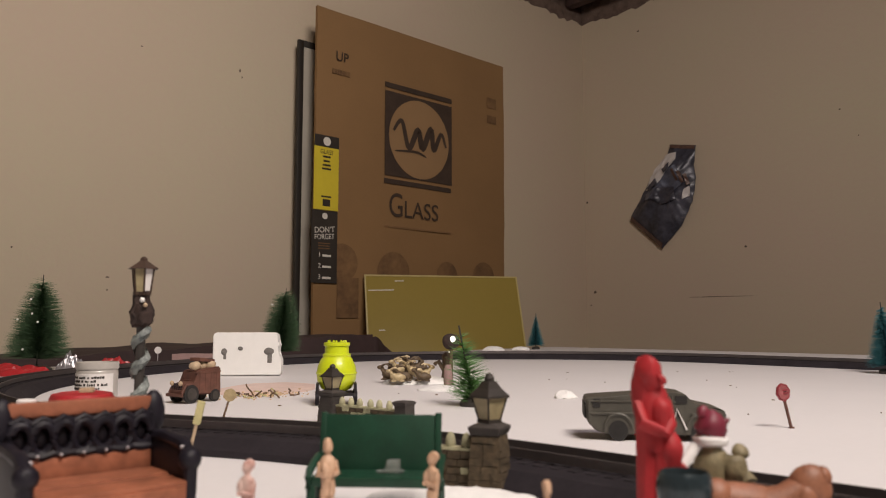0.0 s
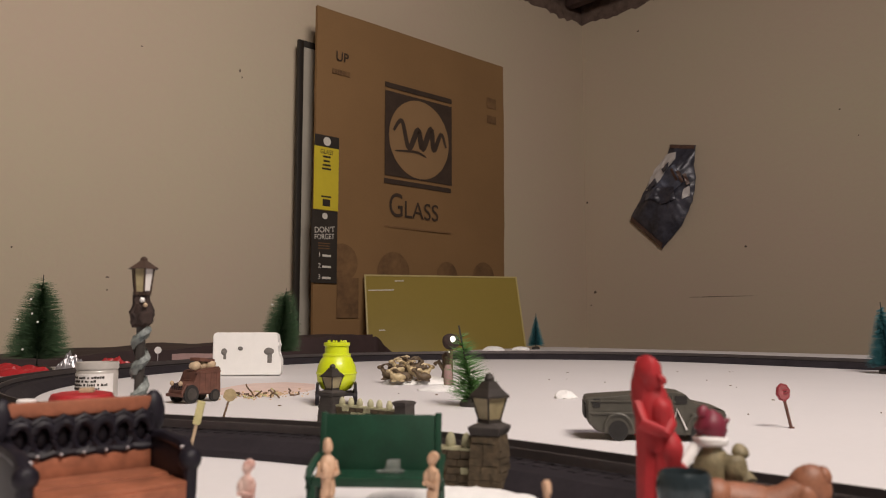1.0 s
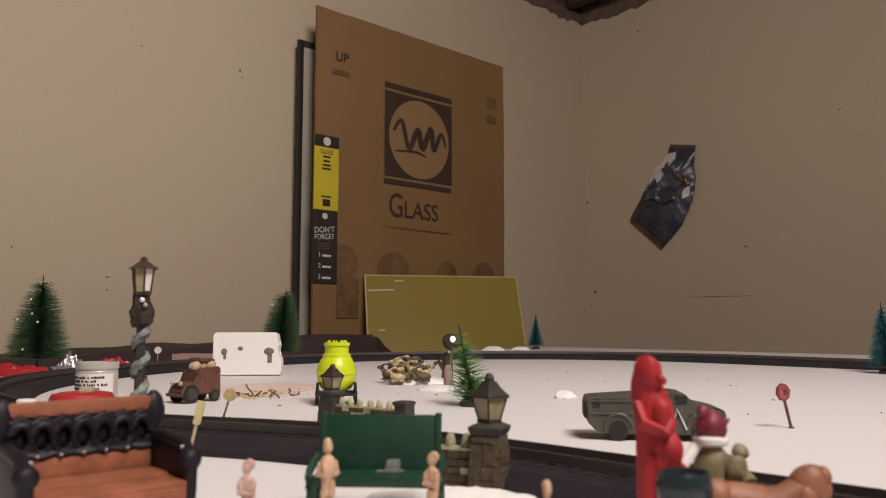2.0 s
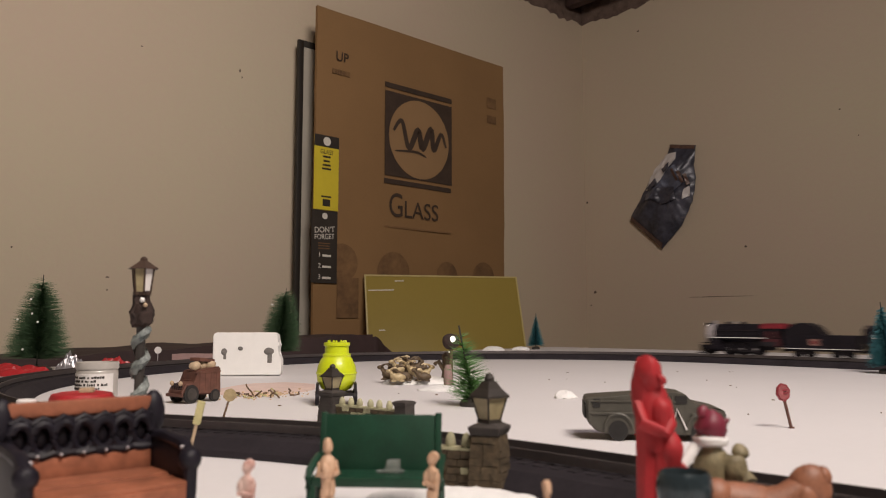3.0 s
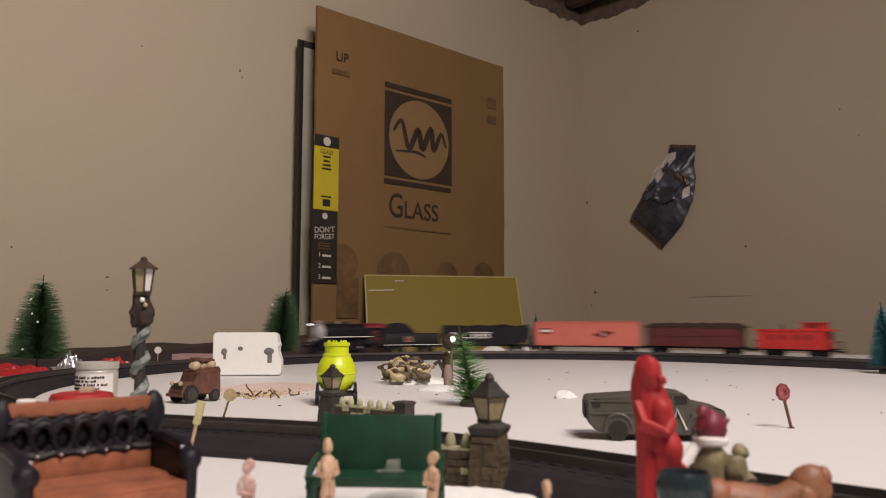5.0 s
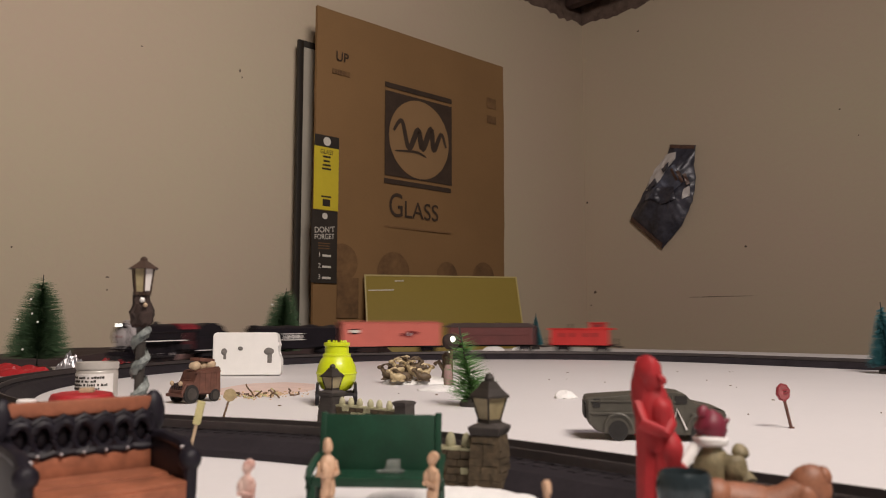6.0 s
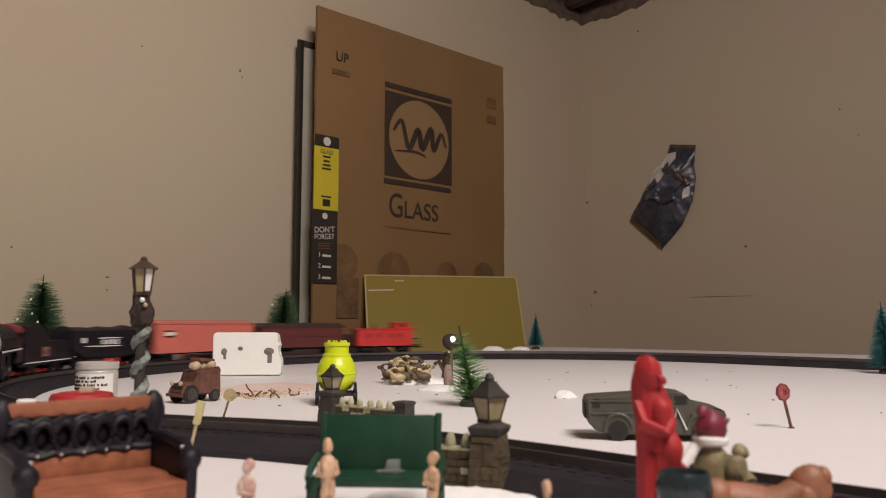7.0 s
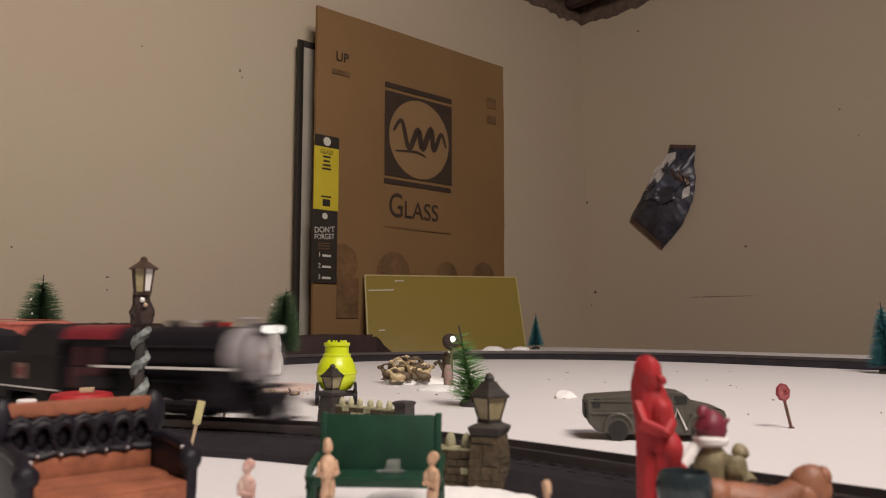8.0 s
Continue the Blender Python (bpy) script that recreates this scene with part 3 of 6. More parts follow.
def tender():
    ob = thing("coal_tender", Matrix(), "black coal tender with a humped load and pink crest", "model train")
    h = 0.0525
    bm = bmesh.new()
    extrude_x(bm, [(-0.0145, 0.0115), (0.0145, 0.0115), (0.0145, 0.0275), (0.0125, 0.0300), (-0.0125, 0.0300), (-0.0145, 0.0275)], -h, h)
    part("tank", bm, M_BLACK, ob)
    bm = bmesh.new()
    hump = [(h, 0.0285), (h, 0.036), (h - 0.010, 0.0435), (h - 0.020, 0.0462), (h - 0.034, 0.0462), (h - 0.044, 0.0430), (h - 0.052, 0.0370), (h - 0.058, 0.0310), (h - 0.060, 0.0285)]
    prism(bm, hump, -0.0128, 0.0128, Matrix(((1, 0, 0, 0), (0, 0, 1, 0), (0, 1, 0, 0), (0, 0, 0, 1))))
    bmesh.ops.subdivide_edges(bm, edges=bm.edges, cuts=2, use_grid_fill=True)
    ruffle(bm, 0.0012, 260)
    part("coal_load", bm, M_BLACK, ob, "lumpy black coal")
    bm = bmesh.new()
    for y in (-0.0148, 0.0148):
        box(bm, (0.007, y, 0.0205), (0.0135, 0.0006, 0.0085))
    crest = part("crest", bm, M_PINKBROWN, ob, "dusty pink square crest", smooth=False)
    for y in (-0.0152, 0.0152):
        bm = bmesh.new()
        box(bm, (0.007, y, 0.0205), (0.0075, 0.0004, 0.0040))
        part("crest_mark", bm, M_REDDARK, crest, smooth=False)
    bm = bmesh.new()
    for y in (-0.0150, 0.0150):
        box(bm, (0, y, 0.0117), (2 * h, 0.0006, 0.0009))
    part("sill_stripe", bm, M_WHITE, ob, "thin pale sill stripe", smooth=False)
    bm = bmesh.new()
    box(bm, (0, 0, 0.0098), (2 * h, 0.020, 0.0030))
    part("underframe", bm, M_DARK, ob, smooth=False)
    bogie(ob, 0.028, 0.026)
    bogie(ob, -0.028, 0.026)
    couplers(ob, h)
    return ob


def ribs(bm, half, side, z0, z1, count, w=0.0011, t=0.0006):
    for i in range(count):
        x = -half + 0.004 + (2 * half - 0.008) * i / (count - 1)
        box(bm, (x, side, (z0 + z1) / 2), (w, t * 2, z1 - z0))


def black_hopper():
    ob = thing("black_hopper_wagon", Matrix(), "black loaded hopper wagon with white bar lettering", "model train")
    h = 0.0790
    bm = bmesh.new()
    prism(bm, [(-h, 0.0390), (h, 0.0390), (h, 0.0215), (h - 0.020, 0.0125), (0.014, 0.0105), (-0.014, 0.0105), (-h + 0.020, 0.0125), (-h, 0.0215)], -0.0150, 0.0150, Matrix(((1, 0, 0, 0), (0, 0, 1, 0), (0, 1, 0, 0), (0, 0, 0, 1))))
    part("body", bm, M_BLACK, ob, smooth=False)
    for sgn in (-1, 1):
        bm = bmesh.new()
        ribs(bm, h, sgn * 0.0152, 0.0150, 0.0385, 10)
        part("side_ribbing", bm, M_BLACK, ob, smooth=False)
    bm = bmesh.new()
    n = 26
    rows = []
    for i in range(n + 1):
        x = -h + 0.002 + (2 * h - 0.004) * i / n
        top = 0.0400 + 0.0055 * (0.55 + 0.6 * noise.noise(Vector((x * 45, 3.1, 0))))
        rows.append([bm.verts.new((x, y, z)) for y, z in ((-0.0142, 0.0385), (-0.009, top - 0.0016), (0, top), (0.009, top - 0.0012), (0.0142, 0.0385))])
    for a, b in zip(rows, rows[1:]):
        for k in range(4):
            bm.faces.new((a[k], a[k + 1], b[k + 1], b[k]))
    bm.faces.new(rows[0])
    bm.faces.new(rows[-1])
    part("coal_load", bm, M_DARK, ob, "heaped dark load")
    for y in (-1, 1):
        bm = bmesh.new()
        yy = y * 0.0162
        fx = 1 if y < 0 else -1
        for x, z, w, t in ((-0.012, 0.0310, 0.040, 0.0011), (-0.012, 0.0224, 0.040, 0.0011), (-0.044, 0.0228, 0.022, 0.0009), (-0.060, 0.029, 0.006, 0.0050)):
            box(bm, (-x * fx * -1, yy, z), (w, 0.0006, t))
        for i in range(4):
            box(bm, ((-0.024 + i * 0.0085) * fx, yy, 0.0267), (0.0044, 0.0006, 0.0050))
        part("lettering_bars", bm, M_WHITE, ob, "white bars of lettering", smooth=False)
    bm = bmesh.new()
    box(bm, (0, 0, 0.0100), (2 * h, 0.012, 0.0030))
    for sgn in (-1, 1):
        box(bm, (sgn * (h - 0.004), 0, 0.0150), (0.002, 0.026, 0.012))
    part("underframe", bm, M_DARK, ob, smooth=False)
    bogie(ob, 0.056)
    bogie(ob, -0.056)
    couplers(ob, h)
    return ob


def boxcar(name, label, h, body, roofm, top):
    ob = thing(name, Matrix(), label, "model train")
    bm = bmesh.new()
    extrude_x(bm, [(-0.0155, 0.0105), (0.0155, 0.0105), (0.0155, top - 0.003), (-0.0155, top - 0.003)], -h, h)
    part("body", bm, body, ob, smooth=False)
    bm = bmesh.new()
    extrude_x(bm, [(-0.0163, top - 0.0035), (0.0163, top - 0.0035), (0.0163, top - 0.0026), (0.006, top), (-0.006, top), (-0.0163, top - 0.0026)], -h - 0.0006, h + 0.0006)
    part("roof", bm, roofm, ob, smooth=False)
    bm = bmesh.new()
    box(bm, (0, 0, top + 0.0012), (2 * h, 0.005, 0.0008))
    part("roof_walk", bm, roofm, ob, smooth=False)
    bm = bmesh.new()
    box(bm, (0, 0, 0.0098), (2 * h, 0.010, 0.003))
    part("underframe", bm, M_BLACK, ob, smooth=False)
    for sgn in (-1, 1):
        bm = bmesh.new()
        prism(bm, [(sgn * h, 0.0108), (sgn * (h - 0.040), 0.0108), (sgn * (h - 0.026), 0.0080), (sgn * h, 0.0085)], -0.0150, 0.0150, Matrix(((1, 0, 0, 0), (0, 0, 1, 0), (0, 1, 0, 0), (0, 0, 0, 1))))
        part("bolster", bm, M_BLACK, ob, smooth=False)
        bogie(ob, sgn * (h - 0.020), 0.024)
    couplers(ob, h)
    return ob


def orange_boxcar():
    h, top = 0.0920, 0.0506
    ob = boxcar("orange_boxcar", "bright orange boxcar with a dark emblem", h, M_ORANGE, M_ORANGE, top)
    for sgn in (-1, 1):
        bm = bmesh.new()
        ribs(bm, h, sgn * 0.0157, 0.0115, top - 0.004, 17, 0.0008, 0.0003)
        part("side_ribbing", bm, M_ORANGE, ob, smooth=False)
    for y in (-1, 1):
        fx = -1 if y > 0 else 1
        door_x = 0.0
        bm = bmesh.new()
        box(bm, (door_x, y * 0.0166, 0.027), (0.026, 0.0010, 0.032))
        for k in range(4):
            box(bm, (door_x, y * 0.0172, 0.0155 + k * 0.0075), (0.024, 0.0005, 0.0008))
        part("door", bm, M_ORANGE, ob, smooth=False)
        # the emblem towards the rear, the marks near the front
        bm = bmesh.new()
        m = Matrix.Translation((-0.030, y * 0.0166, 0.030)) @ pose(0, 0, 0, 90, 0, 0)
        lathe(bm, [(0.0060, -0.0003), (0.0060, 0.0003)], 22, m)
        part("emblem", bm, M_REDDARK, ob, "dark winged emblem", smooth=False)
        bm = bmesh.new()
        for dx, dz in ((-0.0115, 0.002), (0.0115, -0.001)):
            prism(bm, [(dx - 0.007, dz + 0.0015), (dx + 0.006, dz + 0.0030), (dx + 0.007, dz - 0.0015), (dx - 0.004, dz - 0.0030)], -0.0003, 0.0003, Matrix.Translation((-0.030, y * 0.0166, 0.030)) @ pose(0, 0, 0, 90, 0, 0))
        part("emblem", bm, M_REDDARK, ob, "dark winged emblem", smooth=False)
        bm = bmesh.new()
        box(bm, (-0.030, y * 0.0171, 0.0300), (0.0050, 0.0004, 0.0050))
        part("emblem_field", bm, M_SILVER, ob, smooth=False)
        bm = bmesh.new()
        box(bm, (0.071, y * 0.0166, 0.0385), (0.018, 0.0005, 0.0011))
        box(bm, (0.071, y * 0.0166, 0.0315), (0.018, 0.0005, 0.0011))
        part("black_bar", bm, M_BLACK, ob, smooth=False)
        bm = bmesh.new()
        box(bm, (0.071, y * 0.0166, 0.0350), (0.018, 0.0005, 0.0042))
        part("number_panel", bm, M_WHITEPRINT, ob, "pale number panel", smooth=False)
    return ob


def brown_hopper():
    """A covered wagon with sloping roof ends."""
    h = 0.0840
    ob = thing("brown_covered_hopper", Matrix(), "oxide-brown covered hopper wagon with a dark roof", "model train")
    bm = bmesh.new()
    prism(bm, [(-h + 0.006, 0.0410), (h - 0.006, 0.0410), (h - 0.006, 0.0120), (-h + 0.006, 0.0120)], -0.0150, 0.0150, Matrix(((1, 0, 0, 0), (0, 0, 1, 0), (0, 1, 0, 0), (0, 0, 0, 1))))
    part("body", bm, M_BROWNCAR, ob, smooth=False)
    bm = bmesh.new()
    prism(bm, [(-h, 0.0405), (-h, 0.0420), (-h + 0.014, 0.0478), (h - 0.014, 0.0478), (h, 0.0420), (h, 0.0405)], -0.0158, 0.0158, Matrix(((1, 0, 0, 0), (0, 0, 1, 0), (0, 1, 0, 0), (0, 0, 0, 1))))
    part("roof", bm, M_BROWNDARK, ob, "dark roof with sloping ends", smooth=False)
    bm = bmesh.new()
    for y in (-0.0153, 0.0153):
        box(bm, (0, y, 0.0285), (2 * h - 0.022, 0.0012, 0.0016))
        box(bm, (0, y, 0.0125), (2 * h - 0.012, 0.0012, 0.0020))
    part("side_rail", bm, M_BROWNCAR, ob, smooth=False)
    for sgn in (-1, 1):
        bm = bmesh.new()
        ribs(bm, h - 0.006, sgn * 0.0153, 0.0130, 0.0400, 8, 0.0010, 0.0004)
        part("side_ribbing", bm, M_BROWNCAR, ob, smooth=False)
    bm = bmesh.new()
    for i in range(4):
        x = -0.042 + i * 0.028
        cyl(bm, (x, 0, 0.0475), (x, 0, 0.0488), 0.0045, n=16)
    part("roof_hatches", bm, M_BROWNDARK, ob)
    bm = bmesh.new()
    box(bm, (0, 0, 0.0098), (2 * h, 0.010, 0.003))
    for sgn in (-1, 1):
        box(bm, (sgn * (h - 0.002), 0, 0.0110), (0.003, 0.028, 0.0030))
    part("underframe", bm, M_BLACK, ob, smooth=False)
    bogie(ob, 0.062)
    bogie(ob, -0.062)
    couplers(ob, h)
    return ob


def caboose():
    h = 0.0610
    ob = thing("red_caboose", Matrix(), "bright red caboose with a raised rear cupola", "model train")
    bm = bmesh.new()
    box(bm, (0.003, 0, 0.0245), (0.102, 0.0300, 0.0270), bevel=0.0006)
    part("body", bm, M_RED, ob, smooth=False)
    bm = bmesh.new()
    extrude_x(bm, [(-0.0160, 0.0375), (0.0160, 0.0375), (0.0120, 0.0398), (-0.0120, 0.0398)], -h + 0.002, h - 0.002)
    part("roof", bm, M_RED, ob, smooth=False)
    bm = bmesh.new()
    box(bm, (-0.029, 0, 0.0435), (0.030, 0.0240, 0.0100), bevel=0.0006)
    cup = part("cupola", bm, M_RED, ob, smooth=False)
    bm = bmesh.new()
    box(bm, (-0.029, 0, 0.0492), (0.034, 0.0270, 0.0014))
    part("cupola_roof", bm, M_RED, cup, smooth=False)
    for y in (-1, 1):
        for x in (-0.024, -0.008, 0.016, 0.034):
            bm = bmesh.new()
            box(bm, (x, y * 0.0152, 0.0285), (0.0060, 0.0008, 0.0070))
            part("window", bm, M_REDDARK, ob, "dark side window", smooth=False)
        bm = bmesh.new()
        box(bm, (-0.029, y * 0.0121, 0.0445), (0.018, 0.0006, 0.0045))
        part("cupola_window", bm, M_REDDARK, cup, smooth=False)
    for sgn in (-1, 1):
        bm = bmesh.new()
        box(bm, (sgn * (h - 0.004), 0, 0.0120), (0.010, 0.028, 0.0018))
        for y in (-0.012, 0.012):
            tube(bm, [(sgn * (h - 0.0005), y, 0.0120), (sgn * (h - 0.0005), y, 0.0225)], 0.0007, 6)
        tube(bm, [(sgn * (h - 0.0005), -0.012, 0.0225), (sgn * (h - 0.0005), 0.012, 0.0225)], 0.0007, 6)
        part("platform", bm, M_BLACK, ob, "black end platform and railing", smooth=False)
        bogie(ob, sgn * 0.034)
    bm = bmesh.new()
    box(bm, (0, 0, 0.0100), (2 * h - 0.01, 0.012, 0.0030))
    part("underframe", bm, M_BLACK, ob, smooth=False)
    bm = bmesh.new()
    cyl(bm, (0.020, 0.004, 0.0390), (0.020, 0.004, 0.0470), 0.0014, n=10)
    part("stove_pipe", bm, M_BLACK, ob)
    couplers(ob, h)
    return ob




# ---- things on and about the table ----
M_GREENPAINT = mat("dark_green_paint", (0.008, 0.047, 0.025), 0.45, 0, 0.3, 120, 0.15)
M_BRISTLE = mat("green_bristle", (0.095, 0.220, 0.060), 0.7, 0, 0.4, 300, 0.0)
M_BRISTLE_DARK = mat("dark_green_bristle", (0.062, 0.118, 0.056), 0.7, 0, 0.4, 300, 0.0)
M_TEAL = mat("teal_bristle", (0.035, 0.150, 0.175), 0.7, 0, 0.4, 300, 0.0)
M_BEAD = mat("white_bead", (0.82, 0.80, 0.76), 0.25, 0, 0.05, 300, 0.0)
M_STONE = mat("brown_stone", (0.082, 0.059, 0.034), 0.85, 0, 0.55, 420, 0.6)
M_STONEPALE = mat("pale_stone", (0.44, 0.42, 0.27), 0.8, 0, 0.3, 300, 0.4)
M_CAPSTONE = mat("dark_capstone", (0.05, 0.042, 0.038), 0.75, 0, 0.3, 250, 0.3)
M_LANTERN = mat("lantern_black", (0.030, 0.024, 0.020), 0.55, 0, 0.3, 200, 0.2)
M_PANE = mat("cream_lantern_pane", (0.36, 0.30, 0.17), 0.35, 0, 0.25, 220, 0.1)
M_SNOW = mat("fluffy_white_snow", (0.82, 0.81, 0.80), 0.9, 0, 0.06, 200, 0.6)
M_TAN = mat("tan_plastic", (0.60, 0.36, 0.22), 0.5, 0, 0.2, 260, 0.05, 3.0, tint=(0.72, 0.49, 0.34))
M_PINKTAN = mat("pink_tan_plastic", (0.60, 0.29, 0.24), 0.5, 0, 0.2, 260, 0.05, 3.0, tint=(0.76, 0.60, 0.54))
M_REDPLASTIC = mat("glossy_red_plastic", (0.40, 0.020, 0.026), 0.60, 0, 0.2, 150, 0.08)
M_MAROON = mat("maroon_paint", (0.20, 0.022, 0.045), 0.5, 0, 0.2, 200, 0.1)
M_OLIVE = mat("olive_grey_paint", (0.080, 0.074, 0.060), 0.5, 0, 0.25, 130, 0.2)
M_OLIVEDARK = mat("dark_tyre", (0.018, 0.016, 0.015), 0.7, 0, 0.2, 150, 0.2)
M_SIGNRED = mat("faded_red_sign", (0.25, 0.030, 0.040), 0.5, 0, 0.25, 200, 0.1)
M_SIGNFACE = mat("pink_sign_face", (0.30, 0.085, 0.090), 0.5, 0, 0.4, 300, 0.1)
M_LIME = mat("lime_green_plastic", (0.60, 0.70, 0.015), 0.35, 0, 0.08, 60, 0.02, coat=0.3)
M_BENCHWOOD = mat("reddish_brown_wood", (0.31, 0.108, 0.057), 0.5, 0, 0.4, 90, 0.35, 5.0)
M_IRON = mat("black_cast_iron", (0.012, 0.010, 0.016), 0.5, 0.0, 0.3, 200, 0.3, spec=0.3)
M_RUST = mat("rusty_brown_paint", (0.125, 0.052, 0.036), 0.65, 0, 0.35, 140, 0.3)
M_CREAM = mat("cream_goods", (0.48, 0.36, 0.24), 0.8, 0, 0.3, 160, 0.3)
M_FOAM = mat("white_foam", (0.80, 0.79, 0.77), 0.85, 0, 0.03, 90, 0.25)
M_HOLE_SHADE = mat("grey_hollow_shade", (0.16, 0.15, 0.14), 0.9, 0, 0.2, 120, 0.2)
M_JAR = mat("milky_jar_plastic", (0.47, 0.44, 0.41), 0.3, 0, 0.06, 60, 0.02, coat=0.4)
M_GARLAND = mat("blue_grey_ribbon", (0.035, 0.050, 0.055), 0.6, 0, 0.2, 170, 0.3, 4.0, tint=(0.34, 0.37, 0.35))
M_POLE = mat("dark_pole", (0.045, 0.038, 0.034), 0.55, 0, 0.3, 150, 0.2)
M_WREATH = mat("dark_wreath", (0.040, 0.024, 0.020), 0.8, 0, 0.5, 250, 0.5)
M_REDCLOTH = mat("crumpled_red_foil", (0.36, 0.022, 0.026), 0.35, 0, 0.25, 60, 0.2)
M_FOIL = mat("silver_foil", (0.45, 0.44, 0.47), 0.3, 0.7, 0.3, 70, 0.2)
M_PINKBOX = mat("dusty_pink_card", (0.34, 0.22, 0.21), 0.7, 0, 0.15, 60, 0.1)
M_YELLOWSTICK = mat("pale_yellow_stick", (0.55, 0.50, 0.25), 0.6, 0, 0.2, 200, 0.1)
M_CRUMB = mat("tan_crumbs", (0.62, 0.46, 0.30), 0.9, 0, 0.4, 300, 0.3)
M_TWIG = mat("dark_twig", (0.14, 0.085, 0.045), 0.8, 0, 0.4, 300, 0.3)
M_DEER = mat("brown_resin", (0.110, 0.075, 0.042), 0.6, 0, 0.4, 250, 0.3)
M_GOLD = mat("pale_gold_resin", (0.48, 0.38, 0.22), 0.45, 0.1, 0.3, 250, 0.3)
M_BAGDARK = mat("dark_printed_foil", (0.036, 0.034, 0.045), 0.35, 0.15, 0.5, 14, 0.1, 5.0, tint=(0.11, 0.11, 0.15))
M_BAGBLUE = mat("slate_blue_print", (0.11, 0.12, 0.17), 0.4, 0.1, 0.4, 25, 0.1)
M_BAGWHITE = mat("white_print_on_foil", (0.74, 0.70, 0.70), 0.4, 0, 0.15, 30, 0.1)
M_BAGBROWN = mat("brown_print_on_foil", (0.13, 0.075, 0.060), 0.4, 0.1, 0.3, 30, 0.1)
M_TEALDARK = mat("dark_teal_enamel", (0.040, 0.056, 0.064), 0.18, 0.3, 0.3, 120, 0.1)
M_HORSE = mat("chestnut_resin", (0.30, 0.125, 0.070), 0.5, 0, 0.4, 160, 0.3)
M_OLIVETAN = mat("olive_tan_paint", (0.24, 0.20, 0.115), 0.6, 0, 0.5, 160, 0.3)
M_SCUFF = mat("dark_scuff", (0.13, 0.095, 0.075), 0.9, 0, 0.3, 200, 0.0)

YZ = Matrix(((1, 0, 0, 0), (0, 0, 1, 0), (0, 1, 0, 0), (0, 0, 0, 1)))
rng = random.Random(5)


def brush_tree(name, x, y, height, radius, material, label, lean=(0.0, 0.0), beads=0, count=1500, droop=0.1, top_sharp=0.8, stem_base=0.12, flat=0.0):
    """A bottle-brush tree: twisted wire stem, bristles in a cone, a round foot."""
    ob = thing(name, pose(x, y, 0), label, "tree", "bottle-brush trees")
    bm = bmesh.new()
    lathe(bm, [(radius * 0.42, 0), (radius * 0.42, 0.003), (radius * 0.30, 0.006), (0.0015, 0.007)], 14)
    part("foot", bm, M_POLE, ob, "small dark round foot")
    tip = Vector((lean[0], lean[1], height))
    bm = bmesh.new()
    tube(bm, [(0, 0, 0.004), tuple(tip * 0.5), tuple(tip)], 0.0011, 6, 0.6)
    part("stem", bm, M_POLE, ob)
    bm = bmesh.new()
    r = random.Random(int(height * 1e5) + 7)
    for i in range(count):
        f = stem_base + (1 - stem_base) * (1 - math.sqrt(r.random() * 0.98 + 0.02 * r.random()))
        f = min(f, 0.995)
        reach = radius * (1 - (f - stem_base) / (1 - stem_base)) ** top_sharp * r.uniform(0.80, 1.05) + radius * 0.05
        a = i * 2.39996 + r.uniform(-0.3, 0.3)
        p = tip * f
        d = Vector((math.cos(a), math.sin(a) * (1 - flat), r.uniform(0.05, 0.45) - droop)).normalized()
        q = p + d * reach + Vector((0, 0, -droop * reach * 0.5))
        w = 0.00034 + height * 0.0034
        side = d.cross(Vector((0, 0, 1))).normalized() * w
        up = Vector((0, 0, w))
        vs = [bm.verts.new(p + side), bm.verts.new(p - side), bm.verts.new(p + up), bm.verts.new(q)]
        bm.faces.new((vs[0], vs[1], vs[3]))
        bm.faces.new((vs[1], vs[2], vs[3]))
        bm.faces.new((vs[2], vs[0], vs[3]))
    tagged(part("bristles", bm, material, ob, smooth=False), kind="stuff")
    for i in range(beads):
        a = -math.pi / 2 + r.uniform(-1.2, 1.2)
        f = r.uniform(0.2, 0.8)
        reach = radius * (1 - f) ** top_sharp * 0.95
        bm = bmesh.new()
        ball(bm, tuple(tip * f + Vector((math.cos(a) * reach, math.sin(a) * reach, 0))), height * 0.012, u=10, v=7)
        part("bead", bm, M_BEAD, ob, "tiny white bead")
    return ob


brush_tree("bottle_brush_tree", -0.552, 1.05, 0.130, 0.046, M_BRISTLE_DARK, "dark green bottle-brush tree dotted with white beads", (0.004, 0), 5, 3600, 0.06, 0.52)
brush_tree("bottle_brush_tree", -0.284, 1.33, 0.124, 0.040, M_BRISTLE_DARK, "dark green bottle-brush tree behind the foam block", (0.012, 0), 3, 3800, 0.06, 0.36)
brush_tree("bottle_brush_tree", 0.024, 0.608, 0.0625, 0.0260, M_BRISTLE, "leaning bright green bottle-brush tree on the snow", (-0.0115, 0), 2, 480, -0.02, 0.62, 0.04)
brush_tree("bottle_brush_tree", 0.226, 1.88, 0.088, 0.024, M_TEAL, "small teal bottle-brush tree at the table's far corner", (0.001, 0), 0, 2000, 0.2, 0.95)
brush_tree("bottle_brush_tree", 0.567, 0.985, 0.091, 0.026, M_TEAL, "teal bottle-brush tree beside the track", (-0.006, 0), 0, 2400, 0.2, 0.75)


